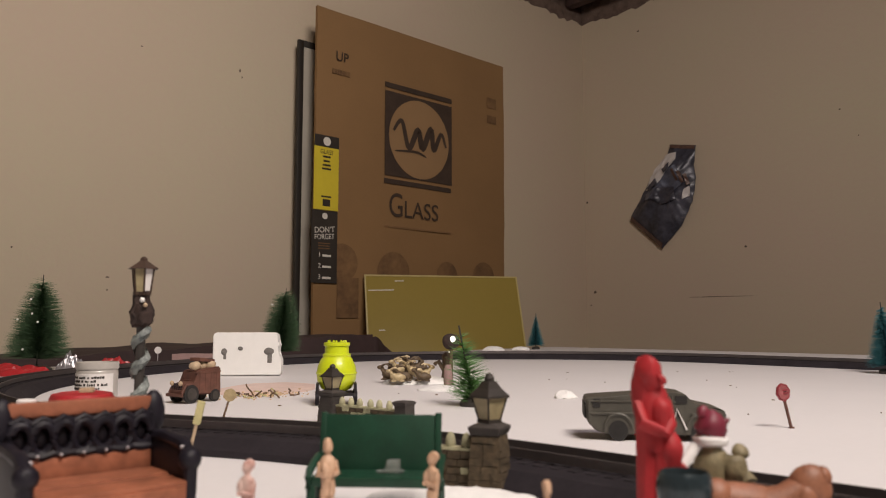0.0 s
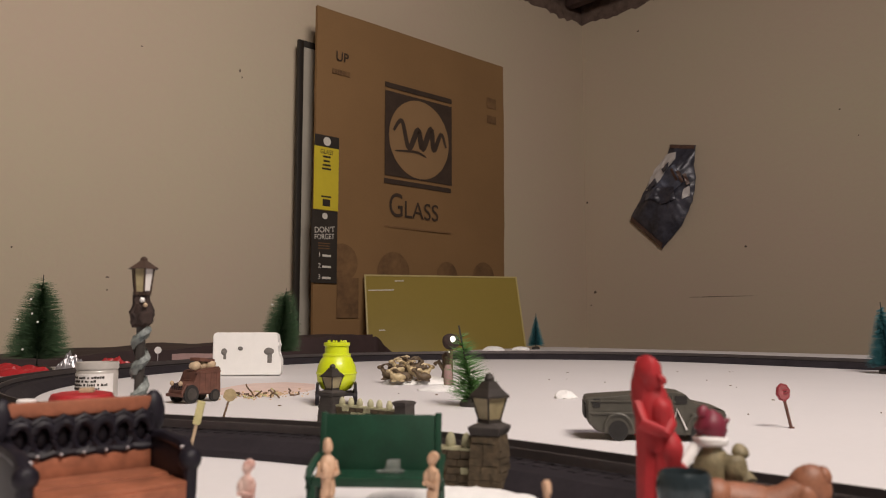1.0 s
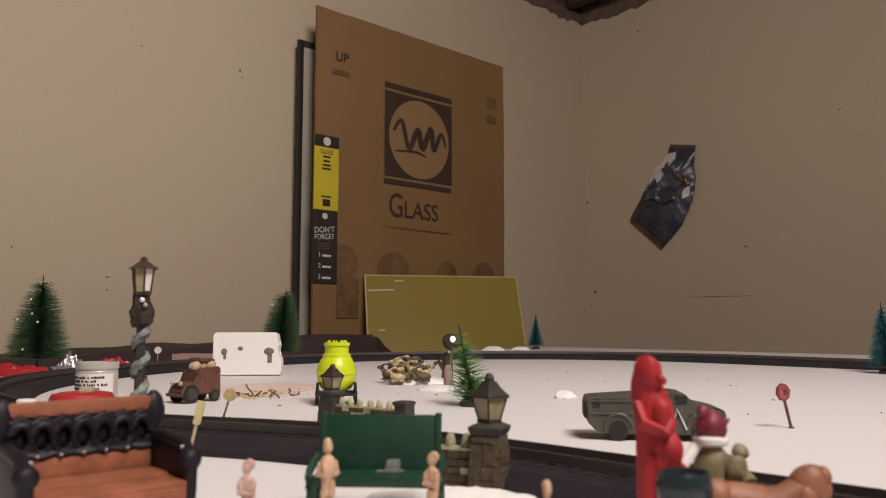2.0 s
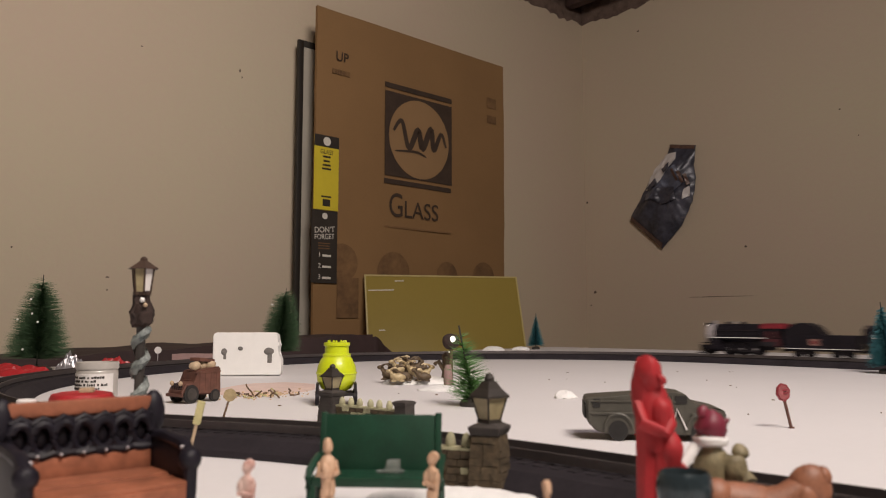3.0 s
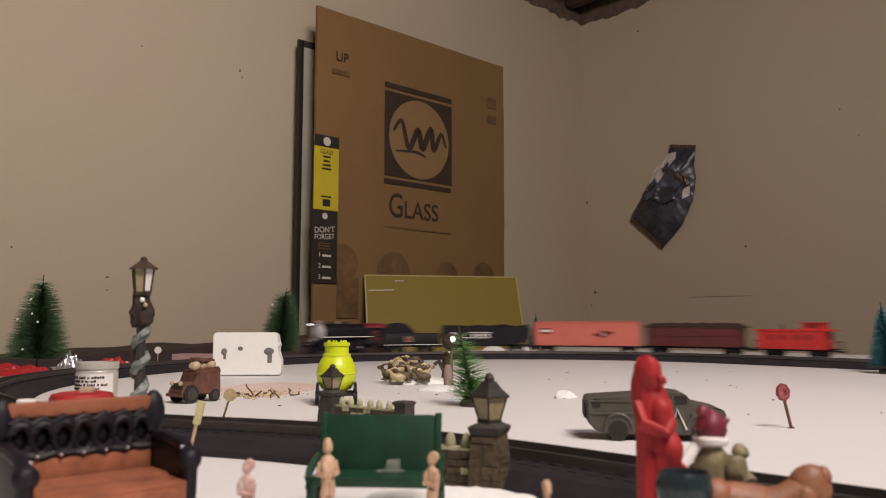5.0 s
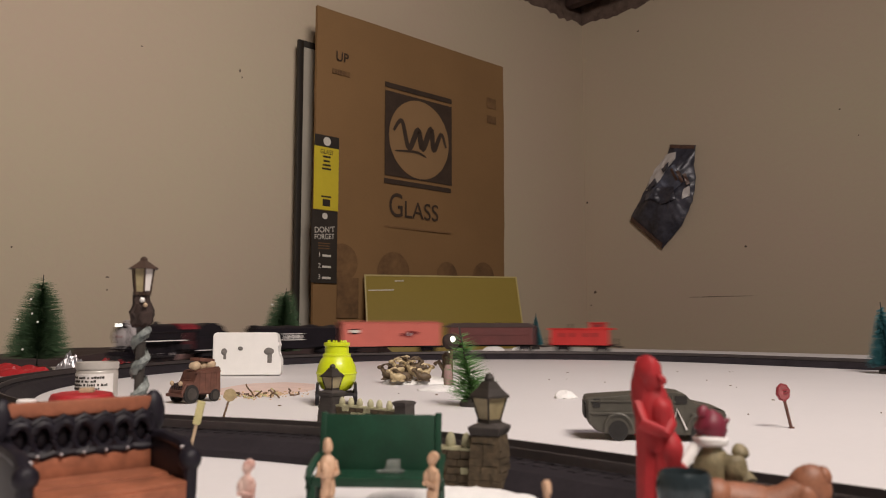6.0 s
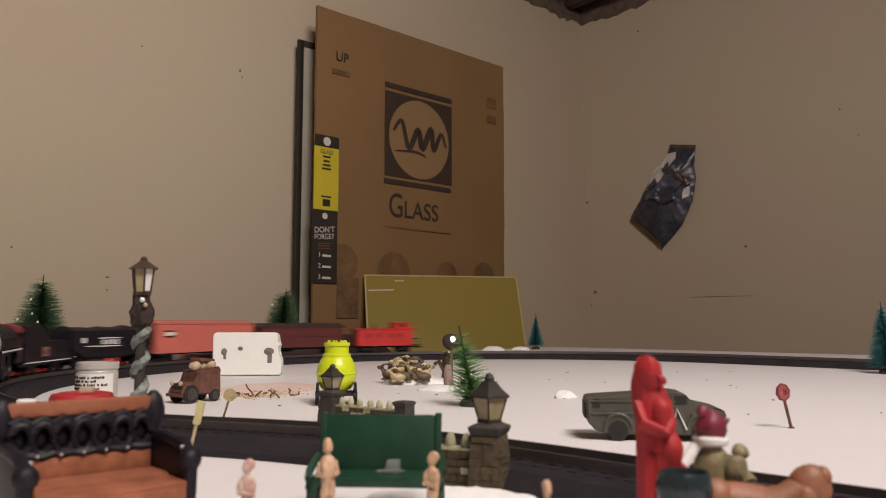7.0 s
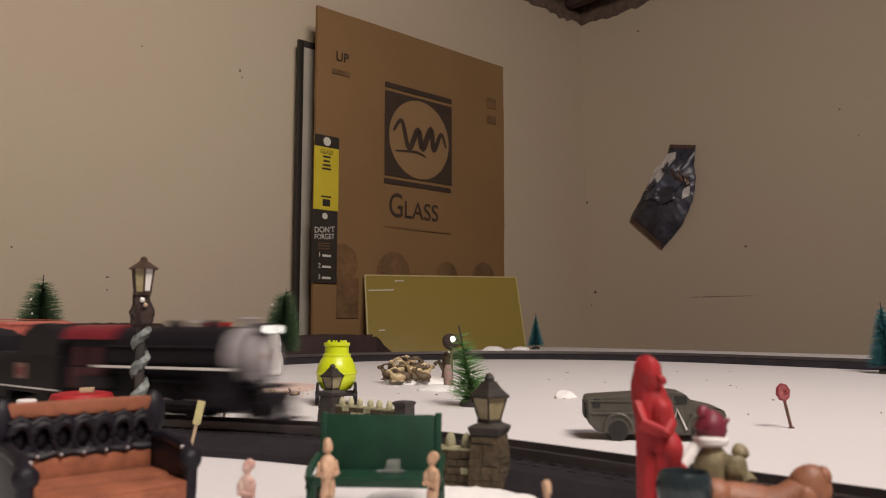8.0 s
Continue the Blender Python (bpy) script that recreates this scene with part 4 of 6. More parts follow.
def lantern(parent, z, s=1.0):
    """A four-sided lantern on a pillar: four panes, corner bars, a peaked roof with a knob."""
    lo, hi, h = 0.0040 * s, 0.0066 * s, 0.0095 * s
    bm = bmesh.new()
    for i in range(4):
        a = math.pi / 2 * i + math.pi / 4
        tube(bm, [(lo * 1.35 * math.cos(a), lo * 1.35 * math.sin(a), z), (hi * 1.38 * math.cos(a), hi * 1.38 * math.sin(a), z + h)], 0.0005 * s, 6)
    lathe(bm, [(lo * 1.6, z - 0.0008 * s), (lo * 1.5, z + 0.0006 * s)], 4, pose(0, 0, 0, 0, 0, 45))
    cage = part("lantern_frame", bm, M_LANTERN, parent, "black lantern frame")
    for i in range(4):
        bm = bmesh.new()
        m = pose(0, 0, 0, 0, 0, 90 * i)
        vs = [bm.verts.new(m @ Vector(p)) for p in ((-lo * 0.9, -lo * 0.93, z), (lo * 0.9, -lo * 0.93, z), (hi * 0.92, -hi * 0.95, z + h), (-hi * 0.92, -hi * 0.95, z + h))]
        ws = [bm.verts.new(m @ Vector(p)) for p in ((-lo * 0.9, -lo * 0.85, z), (lo * 0.9, -lo * 0.85, z), (hi * 0.92, -hi * 0.87, z + h), (-hi * 0.92, -hi * 0.87, z + h))]
        bm.faces.new(vs)
        bm.faces.new(ws[::-1])
        for k in range(4):
            bm.faces.new((vs[k], ws[k], ws[(k + 1) % 4], vs[(k + 1) % 4]))
        part("pane", bm, M_PANE, cage, "cream pane", smooth=False)
    bm = bmesh.new()
    lathe(bm, [(hi * 1.58, z + h - 0.0006 * s), (hi * 1.54, z + h + 0.0003 * s), (hi * 0.95, z + h + 0.0030 * s), (hi * 0.55, z + h + 0.0058 * s)], 4, pose(0, 0, 0, 0, 0, 45))
    lathe(bm, [(hi * 0.36, z + h + 0.0050 * s), (hi * 0.40, z + h + 0.0070 * s), (hi * 0.26, z + h + 0.0085 * s), (hi * 0.05, z + h + 0.0090 * s)], 12)
    part("lantern_roof", bm, M_LANTERN, parent, "black peaked lantern roof", smooth=False)


def flare(bm, top):
    """Widens a pillar towards its foot."""
    for v in bm.verts:
        k = 1.0 + 0.24 * max(0.0, 1 - v.co.z / top)
        v.co.x, v.co.y = v.co.x * k, v.co.y * k


def lantern_wall(m, length, label, end_pillar=True, s=1.0, side=1, slim=1.0, stone=None, spin=0.0):
    """A pillar with a lantern and a low stone wall that runs off from it."""
    stone = stone or M_STONE
    length /= slim
    ob = thing("lantern_wall", m, label, "model wall", "stone walls with lanterns")
    bm = bmesh.new()
    prism(bm, [(-0.0065 * s, -0.0065 * s), (0.0065 * s, -0.0065 * s), (0.0065 * s, 0.0065 * s), (-0.0065 * s, 0.0065 * s)], 0, 0.0235 * s)
    flare(bm, 0.0235 * s)
    part("pillar_core", bm, M_CAPSTONE, ob, smooth=False)
    r = random.Random(int(length * 1e4))
    rows = 8
    for row in range(rows):
        z = 0.0015 * s + row * 0.00275 * s
        for k in range(4):
            q = pose(0, 0, 0, 0, 0, 90 * k)
            cuts = [-0.0068 * s, r.uniform(-0.003, 0.003) * s, 0.0068 * s]
            for a, b in zip(cuts, cuts[1:]):
                bm = bmesh.new()
                box(bm, ((a + b) / 2, -0.0066 * s - r.uniform(0, 0.0003), z), (b - a - 0.0002 * s, 0.0012 * s, 0.0026 * s), q)
                ruffle(bm, 0.0006, 330, k + row * 2.0)
                flare(bm, 0.0235 * s)
                part("stone", bm, stone, ob, smooth=False)
    bm = bmesh.new()
    lathe(bm, [(0.0105 * s, 0.0225 * s), (0.0120 * s, 0.0248 * s), (0.0120 * s, 0.0256 * s), (0.0070 * s, 0.0270 * s)], 4, pose(0, 0, 0, 0, 0, 45))
    part("pillar_cap", bm, M_CAPSTONE, ob, "dark flared pillar cap", smooth=False)
    before = set(ob.children_recursive)
    lantern(ob, 0.0278 * s, s)
    for child in set(ob.children_recursive) - before:
        child.data.transform(Matrix.Rotation(radians(spin), 4, "Z"))
    # the wall with rounded pale coping stones
    x0 = 0.0070 * s
    bm = bmesh.new()
    box(bm, (side * (x0 + length) / 2 + side * 0.0, 0, 0.0080 * s), (length - x0 + 0.001, 0.0050 * s, 0.0160 * s))
    part("wall_core", bm, M_STONE, ob, smooth=False)
    n = max(4, int(length / (0.0080 * s)))
    for row in range(5):
        for k in range(n):
            w = (length - x0) / n
            bm = bmesh.new()
            for yy in (-1,):
                box(bm, (side * (x0 + w * (k + 0.5 * (1 + row % 2)) - w * 0.5 * (row % 2) * 0.5), yy * 0.0029 * s, 0.0016 * s + row * 0.0031 * s), (w * 0.92, 0.0013 * s, 0.0027 * s))
            ruffle(bm, 0.0005, 400, k + row * 3.0)
            part("stone", bm, M_STONE if r.random() < 0.7 else M_STONEPALE, ob, smooth=False)
    n = max(3, int(length / (0.0105 * s)))
    for k in range(n):
        w = (length - x0) / n
        bm = bmesh.new()
        lathe(bm, [(0.0022 * s, 0.0164 * s), (0.0027 * s, 0.0180 * s), (0.0025 * s, 0.0200 * s), (0.0015 * s, 0.0219 * s), (0.0003 * s, 0.0225 * s)], 12, Matrix.Translation((side * (x0 + w * (k + 0.5 + r.uniform(-0.1, 0.1))), 0, 0)))
        part("coping_stone", bm, M_STONEPALE, ob, "pale rounded coping stone")
    bm = bmesh.new()
    box(bm, (side * (x0 + length) / 2, 0, 0.0162 * s), (length - x0, 0.0068 * s, 0.0012 * s))
    part("coping_course", bm, M_STONEPALE, ob, smooth=False)
    if end_pillar:
        bm = bmesh.new()
        prism(bm, [(side * length - 0.0050 * s, -0.0055 * s), (side * length + 0.0060 * s, -0.0055 * s), (side * length + 0.0060 * s, 0.0055 * s), (side * length - 0.0050 * s, 0.0055 * s)], 0, 0.0205 * s)
        lathe(bm, [(0.0072 * s, 0.0190 * s), (0.0094 * s, 0.0215 * s), (0.0094 * s, 0.0224 * s), (0.0066 * s, 0.0232 * s)], 4, Matrix.Translation((side * length, 0, 0)) @ pose(0, 0, 0, 0, 0, 45))
        part("end_pillar", bm, M_CAPSTONE, ob, "dark end pillar with a flared cap", smooth=False)
    for child in ob.children_recursive:
        child.data.transform(Matrix.Diagonal((slim, slim, 1, 1)))
    return ob


def snow_patch(x, y, rx, ry, h, label, turn=0.0, seed=1.0, bumps=0.0008):
    bm = bmesh.new()
    bmesh.ops.create_uvsphere(bm, u_segments=32, v_segments=16, radius=1.0, matrix=Matrix.Diagonal((rx, ry, h, 1)))
    for v in bm.verts:
        k = 1 + 0.22 * noise.noise(Vector((v.co.x / rx * 1.4, v.co.y / ry * 1.4, seed)))
        v.co.x, v.co.y = v.co.x * k, v.co.y * k
        v.co += noise.noise_vector(v.co * 320) * bumps
        v.co.z = max(v.co.z, 0.0001)
    return solid("snow_patch", bm, M_SNOW, pose(x, y, 0, 0, 0, turn), label, "snow", "snow patches")


# the far lamp pillar stands inside the loop, the near one outside it
lantern_wall(pose(-0.0700, 0.490, 0, 0, 0, -38), 0.060, "small dark pillar with a lantern and a low pale-capped wall", True, 0.84, 1, 0.90, M_CAPSTONE)
lantern_wall(pose(0.0180, 0.302, 0, 0, 0, -24), 0.052, "stone pillar with a cream lantern and a low pale-capped wall", True, 0.98, -1, 0.78, None, 62.0)
snow_patch(0.004, 0.289, 0.034, 0.010, 0.0042, "thin white snow patch round the foot of the stone pillar", -8, 3.0, 0.0012)


def tapered(bm, a, b, r0, r1, n=10):
    cyl(bm, a, b, r0, r1, n)


def green_bench():
    ob = thing("green_bench", pose(-0.0222, 0.262, 0, 0, 0, -4), "dark green painted toy park bench on the white table", "bench")
    w = 0.0412
    tilt = pose(0, 0.007, 0.0130, -9, 0, 0)
    bm = bmesh.new()
    box(bm, (0, 0, 0.0095), (w, 0.0016, 0.0215), tilt, bevel=0.0004)
    part("backrest", bm, M_GREENPAINT, ob)
    for sgn in (-1, 1):
        bm = bmesh.new()
        box(bm, (sgn * (w / 2 - 0.0006), -0.0002, 0.0107), (0.0022, 0.0024, 0.0205), tilt, bevel=0.0005)
        part("back_post", bm, M_GREENPAINT, ob)
    for i in range(3):
        bm = bmesh.new()
        box(bm, (0, 0.0050 - i * 0.0042, 0.0140), (w, 0.0038, 0.0013), None, bevel=0.0003)
        part("seat_slat", bm, M_GREENPAINT, ob)
    bm = bmesh.new()
    box(bm, (0, -0.0060, 0.0130), (w, 0.0012, 0.0032), None, bevel=0.0003)
    part("seat_rail", bm, M_GREENPAINT, ob)
    for sgn in (-1, 1):
        for y in (-0.0050, 0.0065):
            bm = bmesh.new()
            box(bm, (sgn * (w / 2 + 0.0002), y, 0.0060), (0.0030, 0.0030, 0.0120), None, bevel=0.0005)
            part("leg", bm, M_GREENPAINT, ob)
        bm = bmesh.new()
        x = sgn * (w / 2 + 0.0008)
        tube(bm, [(x, 0.0075, 0.0190), (x, 0.0010, 0.0180), (x, -0.0050, 0.0166), (x, -0.0068, 0.0146), (x, -0.0060, 0.0110)], 0.0014, 8)
        part("armrest", bm, M_GREENPAINT, ob)
    bm = bmesh.new()
    box(bm, (0.0000, -0.0040, 0.0046), (w - 0.004, 0.0022, 0.0020))
    part("stretcher", bm, M_BENCHWOOD, ob, "brown lower stretcher", smooth=False)
    return ob


green_bench()
bm = bmesh.new()
box(bm, (0, 0, 0.0022), (0.0050, 0.0022, 0.0042), pose(0, 0, 0, 0, 6, 12), bevel=0.0006)
box(bm, (-0.0005, -0.0006, 0.0006), (0.0092, 0.0026, 0.0009), None, bevel=0.0003)
ruffle(bm, 0.0004, 420, 2.0)
solid("plastic_chip", bm, clear("clear_plastic", (0.80, 0.83, 0.80), 0.25), pose(-0.0172, 0.2640, 0.0147), "clear milky plastic chip on the green bench seat", "chip")


def iron_bench():
    """Local x runs along the seat, -y is the front."""
    ob = thing("iron_bench", pose(-0.1105, 0.2420, 0, 0, 0, 41.5), "brown wooden toy bench with black scrolled iron back and arms", "bench")
    w = 0.0430
    bm = bmesh.new()
    box(bm, (0, 0.0055, 0.0385), (w, 0.0030, 0.0046), None, bevel=0.0009)
    part("top_rail", bm, M_BENCHWOOD, ob, "reddish brown top rail")
    for i in range(7):
        x = -w / 2 + 0.0036 + (w - 0.0072) * i / 6
        bm = bmesh.new()
        tube(bm, [(x + 0.0031 * math.cos(a), 0.0030, 0.0298 + 0.0046 * math.sin(a)) for a in np.linspace(0, 2 * math.pi, 17)], 0.0015, 8)
        tube(bm, [(x - 0.0030, 0.0034, 0.0345), (x, 0.0030, 0.0362), (x + 0.0030, 0.0034, 0.0345)], 0.0010, 7)
        tube(bm, [(x - 0.0034, 0.0026, 0.0252), (x, 0.0022, 0.0247), (x + 0.0034, 0.0026, 0.0252)], 0.0013, 7)
        ruffle(bm, 0.0005, 320, i * 1.3)
        part("scroll", bm, M_IRON, ob, "black iron scroll")
        # a black ball fills the ring's opening as painted shade
        bm = bmesh.new()
        ball(bm, (x, 0.0046, 0.0298), (0.0020, 0.0010, 0.0034), u=10, v=7)
        part("scroll_heart", bm, M_BLACK, ob)
    bm = bmesh.new()
    box(bm, (0, 0.0034, 0.0253), (w, 0.0024, 0.0016), None, bevel=0.0005)
    part("back_rail", bm, M_IRON, ob)
    bm = bmesh.new()
    box(bm, (0, 0.0058, 0.0275), (w - 0.002, 0.0012, 0.0190), None, bevel=0.0003)
    part("back_plate", bm, M_BENCHWOOD, ob, "reddish brown back board")
    bm = bmesh.new()
    box(bm, (0, 0.0022, 0.0208), (w - 0.001, 0.0034, 0.0070), pose(0, 0, 0, -3, 0, 0), bevel=0.0008)
    part("lower_rail", bm, M_BENCHWOOD, ob, "worn reddish brown lower back rail")
    for i in range(2):
        bm = bmesh.new()
        box(bm, (0, -0.0066 - i * 0.0139, 0.0172 - i * 0.0006), (w - 0.001, 0.0136, 0.0024), None, bevel=0.0007)
        part("seat_plank", bm, M_BENCHWOOD, ob, "worn reddish brown seat plank")
    bm = bmesh.new()
    box(bm, (0, -0.0272, 0.0135), (w - 0.002, 0.0020, 0.0056), None, bevel=0.0006)
    part("front_rail", bm, M_BENCHWOOD, ob)
    for sgn in (-1, 1):
        x = sgn * (w / 2 + 0.0012)
        bm = bmesh.new()
        tube(bm, [(x, 0.0058, 0.0), (x, 0.0052, 0.015), (x, 0.0058, 0.030), (x, 0.0064, 0.0385)], 0.0022, 9)
        ball(bm, (x, 0.0064, 0.0345), (0.0040, 0.0034, 0.0080))
        part("back_post", bm, M_IRON, ob, "black iron end post")
        bm = bmesh.new()
        tube(bm, [(x, 0.0060, 0.0275), (x, -0.0060, 0.0285), (x, -0.0200, 0.0275), (x, -0.0262, 0.0240), (x, -0.0250, 0.0205)], 0.0021, 9)
        ball(bm, (x, -0.0245, 0.0235), 0.0036)
        box(bm, (x, -0.0110, 0.0190), (0.0032, 0.0290, 0.0160), None, bevel=0.0012)
        part("armrest", bm, M_IRON, ob, "black scrolled iron armrest")
        bm = bmesh.new()
        tube(bm, [(x, -0.0250, 0.0215), (x, -0.0245, 0.0120), (x, -0.0270, 0.0)], 0.0022, 9)
        part("front_leg", bm, M_IRON, ob)
        for y, z in ((-0.0225, 0.0270), (-0.0262, 0.0238)):
            bm = bmesh.new()
            ball(bm, (x - sgn * 0.0016, y, z), 0.0008, u=8, v=6)
            part("stud", bm, M_SILVER, ob, "small bright silver stud")
    for i in range(5):
        bm = bmesh.new()
        ball(bm, (-w / 2 + 0.008 + i * 0.0066, 0.0008, 0.0249), 0.00060, u=8, v=6)
        part("stud", bm, M_SILVER, ob)
    return ob


iron_bench()


def figurine(name, m, material, label, height, pose_kind=0, seed=1):
    """A small moulded toy figure, one plain mesh."""
    bm = bmesh.new()
    s = height / 0.025
    ball(bm, (0, 0, 0.0232), (0.0016, 0.0017, 0.0020))
    lathe(bm, [(0.0008, 0.0200), (0.0010, 0.0220)], 10)
    lathe(bm, [(0.0020, 0.0105), (0.0025, 0.0140), (0.0032, 0.0180), (0.0029, 0.0200), (0.0012, 0.0210)], 14, Matrix.Diagonal((1, 0.72, 1, 1)))
    for sgn in (-1, 1):
        tapered(bm, (sgn * 0.0012, 0, 0.0118), (sgn * 0.0015, 0.0004 * sgn, 0.0010), 0.0015, 0.0010)
        box(bm, (sgn * 0.0015, -0.0006, 0.0009), (0.0018, 0.0034, 0.0012))
        if pose_kind == 0:
            tube(bm, [(sgn * 0.0030, 0, 0.0195), (sgn * 0.0036, 0.0002, 0.0150), (sgn * 0.0028, -0.0012, 0.0115)], 0.0008, 8)
        else:
            tube(bm, [(sgn * 0.0030, 0, 0.0195), (sgn * 0.0038, -0.0010, 0.0160), (sgn * 0.0012, -0.0030, 0.0165)], 0.0008, 8)
    lathe(bm, [(0.0042, 0), (0.0042, 0.0005)], 16)
    ball(bm, (0.0003, 0.0006, 0.0240), (0.0018, 0.0018, 0.0016))
    ball(bm, (-0.0014, -0.0016, 0.0175), (0.0016, 0.0014, 0.0022))
    ball(bm, (0.0012, -0.0012, 0.0128), (0.0016, 0.0014, 0.0030))
    bm.transform(Matrix.Diagonal((s * 0.74, s * 0.80, s, 1)))
    ruffle(bm, 0.0006, 330, seed * 1.7)
    return solid(name, bm, material, m, label, "toy figure", "small tan figures")


figurine("toy_figure", pose(-0.0358, 0.2425, 0, 0, 0, 20), M_TAN, "unpainted tan plastic toy figure by the bench", 0.0285, 1, 3)
figurine("toy_figure", pose(-0.0031, 0.238, 0, 0, 0, -60), M_TAN, "unpainted tan plastic toy figure by the bench", 0.0255, 1)
figurine("toy_figure", pose(0.0258, 0.195, 0, 0, 0, 30), M_TAN, "unpainted tan plastic toy figure on the table", 0.0255)
figurine("toy_figure", pose(-0.0560, 0.225, 0, 0, 0, -35), M_PINKTAN, "pale pinkish plastic toy figure on the table", 0.0255, 1)

# the red figure
bm = bmesh.new()
ball(bm, (-0.0016, -0.0002, 0.0503), (0.0036, 0.0040, 0.0052))
ball(bm, (-0.0034, 0.0012, 0.0455), (0.0030, 0.0038, 0.0095))
ball(bm, (0.0012, -0.0036, 0.0495), (0.0014, 0.0012, 0.0016))
lathe(bm, [(0.0046, 0.0290), (0.0054, 0.0330), (0.0050, 0.0380), (0.0046, 0.0420), (0.0038, 0.0450), (0.0026, 0.0475)], 20, Matrix.Translation((-0.0006, 0, 0)) @ Matrix.Diagonal((1, 0.82, 1, 1)))
ball(bm, (0.0006, -0.0024, 0.0390), (0.0032, 0.0030, 0.0052))
ball(bm, (0.0036, -0.0014, 0.0285), (0.0034, 0.0036, 0.0066))
tapered(bm, (-0.0022, 0, 0.0320), (-0.0034, 0.0006, 0.0020), 0.0036, 0.0026, 12)
tapered(bm, (0.0010, -0.0006, 0.0320), (0.0004, -0.0014, 0.0020), 0.0034, 0.0022, 12)
box(bm, (-0.0034, -0.0012, 0.0016), (0.0046, 0.0070, 0.0030), None, bevel=0.0008)
box(bm, (0.0014, -0.0030, 0.0016), (0.0040, 0.0070, 0.0030), None, bevel=0.0008)
tube(bm, [(0.0028, 0.0002, 0.0425), (0.0034, -0.0032, 0.0365), (0.0014, -0.0052, 0.0340)], 0.0015, 9)
tube(bm, [(-0.0048, -0.0010, 0.0425), (-0.0046, -0.0042, 0.0365), (0.0006, -0.0062, 0.0350)], 0.0017, 9)
tube(bm, [(0.0052, -0.0010, 0.0255), (0.0076, -0.0020, 0.0232)], 0.0011, 7)
lathe(bm, [(0.0072, 0), (0.0070, 0.0012)], 20, Matrix.Diagonal((1, 0.75, 1, 1)))
ruffle(bm, 0.0009, 240, 5.0)
solid("red_toy_figure", bm, M_REDPLASTIC, pose(0.0606, 0.222, 0), "glossy red moulded plastic toy figure on the table", "toy figure")

# the chestnut animal with a rider, and the dark sleigh bowl
bm = bmesh.new()
ball(bm, (0, 0, 0.0165), (0.0115, 0.0046, 0.0056))
tube(bm, [(0.0070, 0, 0.0165), (0.0120, 0, 0.0180), (0.0165, 0, 0.0205)], 0.0042, 12, 0.9)
ball(bm, (0.0188, 0, 0.0212), (0.0056, 0.0044, 0.0058))
ball(bm, (0.0168, -0.0012, 0.0180), (0.0042, 0.0040, 0.0050))
ball(bm, (0.0220, -0.0006, 0.0238), (0.0024, 0.0030, 0.0028))
ball(bm, (-0.0062, -0.0010, 0.0190), (0.0046, 0.0040, 0.0042))
for x in (-0.0075, 0.0075):
    for y in (-0.0026, 0.0026):
        tapered(bm, (x, y, 0.0140), (x + 0.0006, y, 0.0), 0.0022, 0.0013)
tube(bm, [(-0.0110, 0, 0.0175), (-0.0140, 0, 0.0140), (-0.0145, 0, 0.0080)], 0.0015, 8)
ruffle(bm, 0.0006, 220, 2.0)
solid("toy_animal", bm, M_HORSE, pose(0.0798, 0.212, 0.0, 0, 0, -4), "chestnut brown resin toy animal with a rounded raised head", "toy animal")
rider = pose(0.0770, 0.2140, -0.0012)
bm = bmesh.new()
lathe(bm, [(0.0034, 0.0), (0.0040, 0.0050), (0.0046, 0.0215), (0.0052, 0.0250), (0.0044, 0.0290), (0.0018, 0.0315)], 16, Matrix.Diagonal((1, 0.8, 1, 1)))
tube(bm, [(0.0040, 0, 0.0275), (0.0080, -0.0010, 0.0245), (0.0095, -0.0040, 0.0215)], 0.0019, 8)
ball(bm, (0.0062, -0.0026, 0.0250), (0.0036, 0.0030, 0.0040))
ball(bm, (0.0084, 0.0, 0.0290), (0.0026, 0.0026, 0.0022))
ruffle(bm, 0.0008, 260, 3.0)
solid("winter_toy_figure", bm, M_OLIVETAN, rider @ pose(0, 0.011, 0), "olive and tan painted toy figure behind the brown animal", "toy figure")
bm = bmesh.new()
lathe(bm, [(0.0030, 0.0312), (0.0048, 0.0322), (0.0050, 0.0334), (0.0028, 0.0345)], 16)
tube(bm, [(-0.0035, 0, 0.032), (-0.0065, -0.002, 0.029), (-0.0095, -0.003, 0.0255)], 0.0016, 8)
ruffle(bm, 0.0007, 700, 1.0)
solid("fur_collar", bm, M_SNOW, rider @ pose(0, 0.011, -0.0004), "white fur collar on the toy figure", "collar")
bm = bmesh.new()
lathe(bm, [(0.0036, 0.0345), (0.0046, 0.0362), (0.0040, 0.0385), (0.0024, 0.0405), (0.0008, 0.0414)], 16, Matrix.Translation((-0.0022, 0, 0)) @ pose(0, 0, 0, 0, 4, 0))
ball(bm, (-0.0020, -0.0006, 0.0408), (0.0016, 0.0016, 0.0018))
tapered(bm, (0.0020, -0.001, 0.0370), (0.0054, -0.0012, 0.0388), 0.0020, 0.0006, 8)
ruffle(bm, 0.0007, 330, 2.0)
solid("maroon_hat", bm, M_MAROON, rider @ pose(0, 0.011, -0.0004), "maroon hat on the toy figure", "hat")
sleigh = thing("toy_sleigh", pose(0.0626, 0.2035, 0.0008, 0, 0, 8), "dark teal enamel bowl-shaped toy sleigh", "toy sleigh")
bm = bmesh.new()
prof = [(0.0008, 0.0140), (0.0034, 0.0148), (0.0056, 0.0170), (0.0070, 0.0205), (0.0074, 0.0240), (0.0068, 0.0272), (0.0062, 0.0280), (0.0058, 0.0272), (0.0062, 0.0240), (0.0050, 0.0195), (0.0010, 0.0175)]
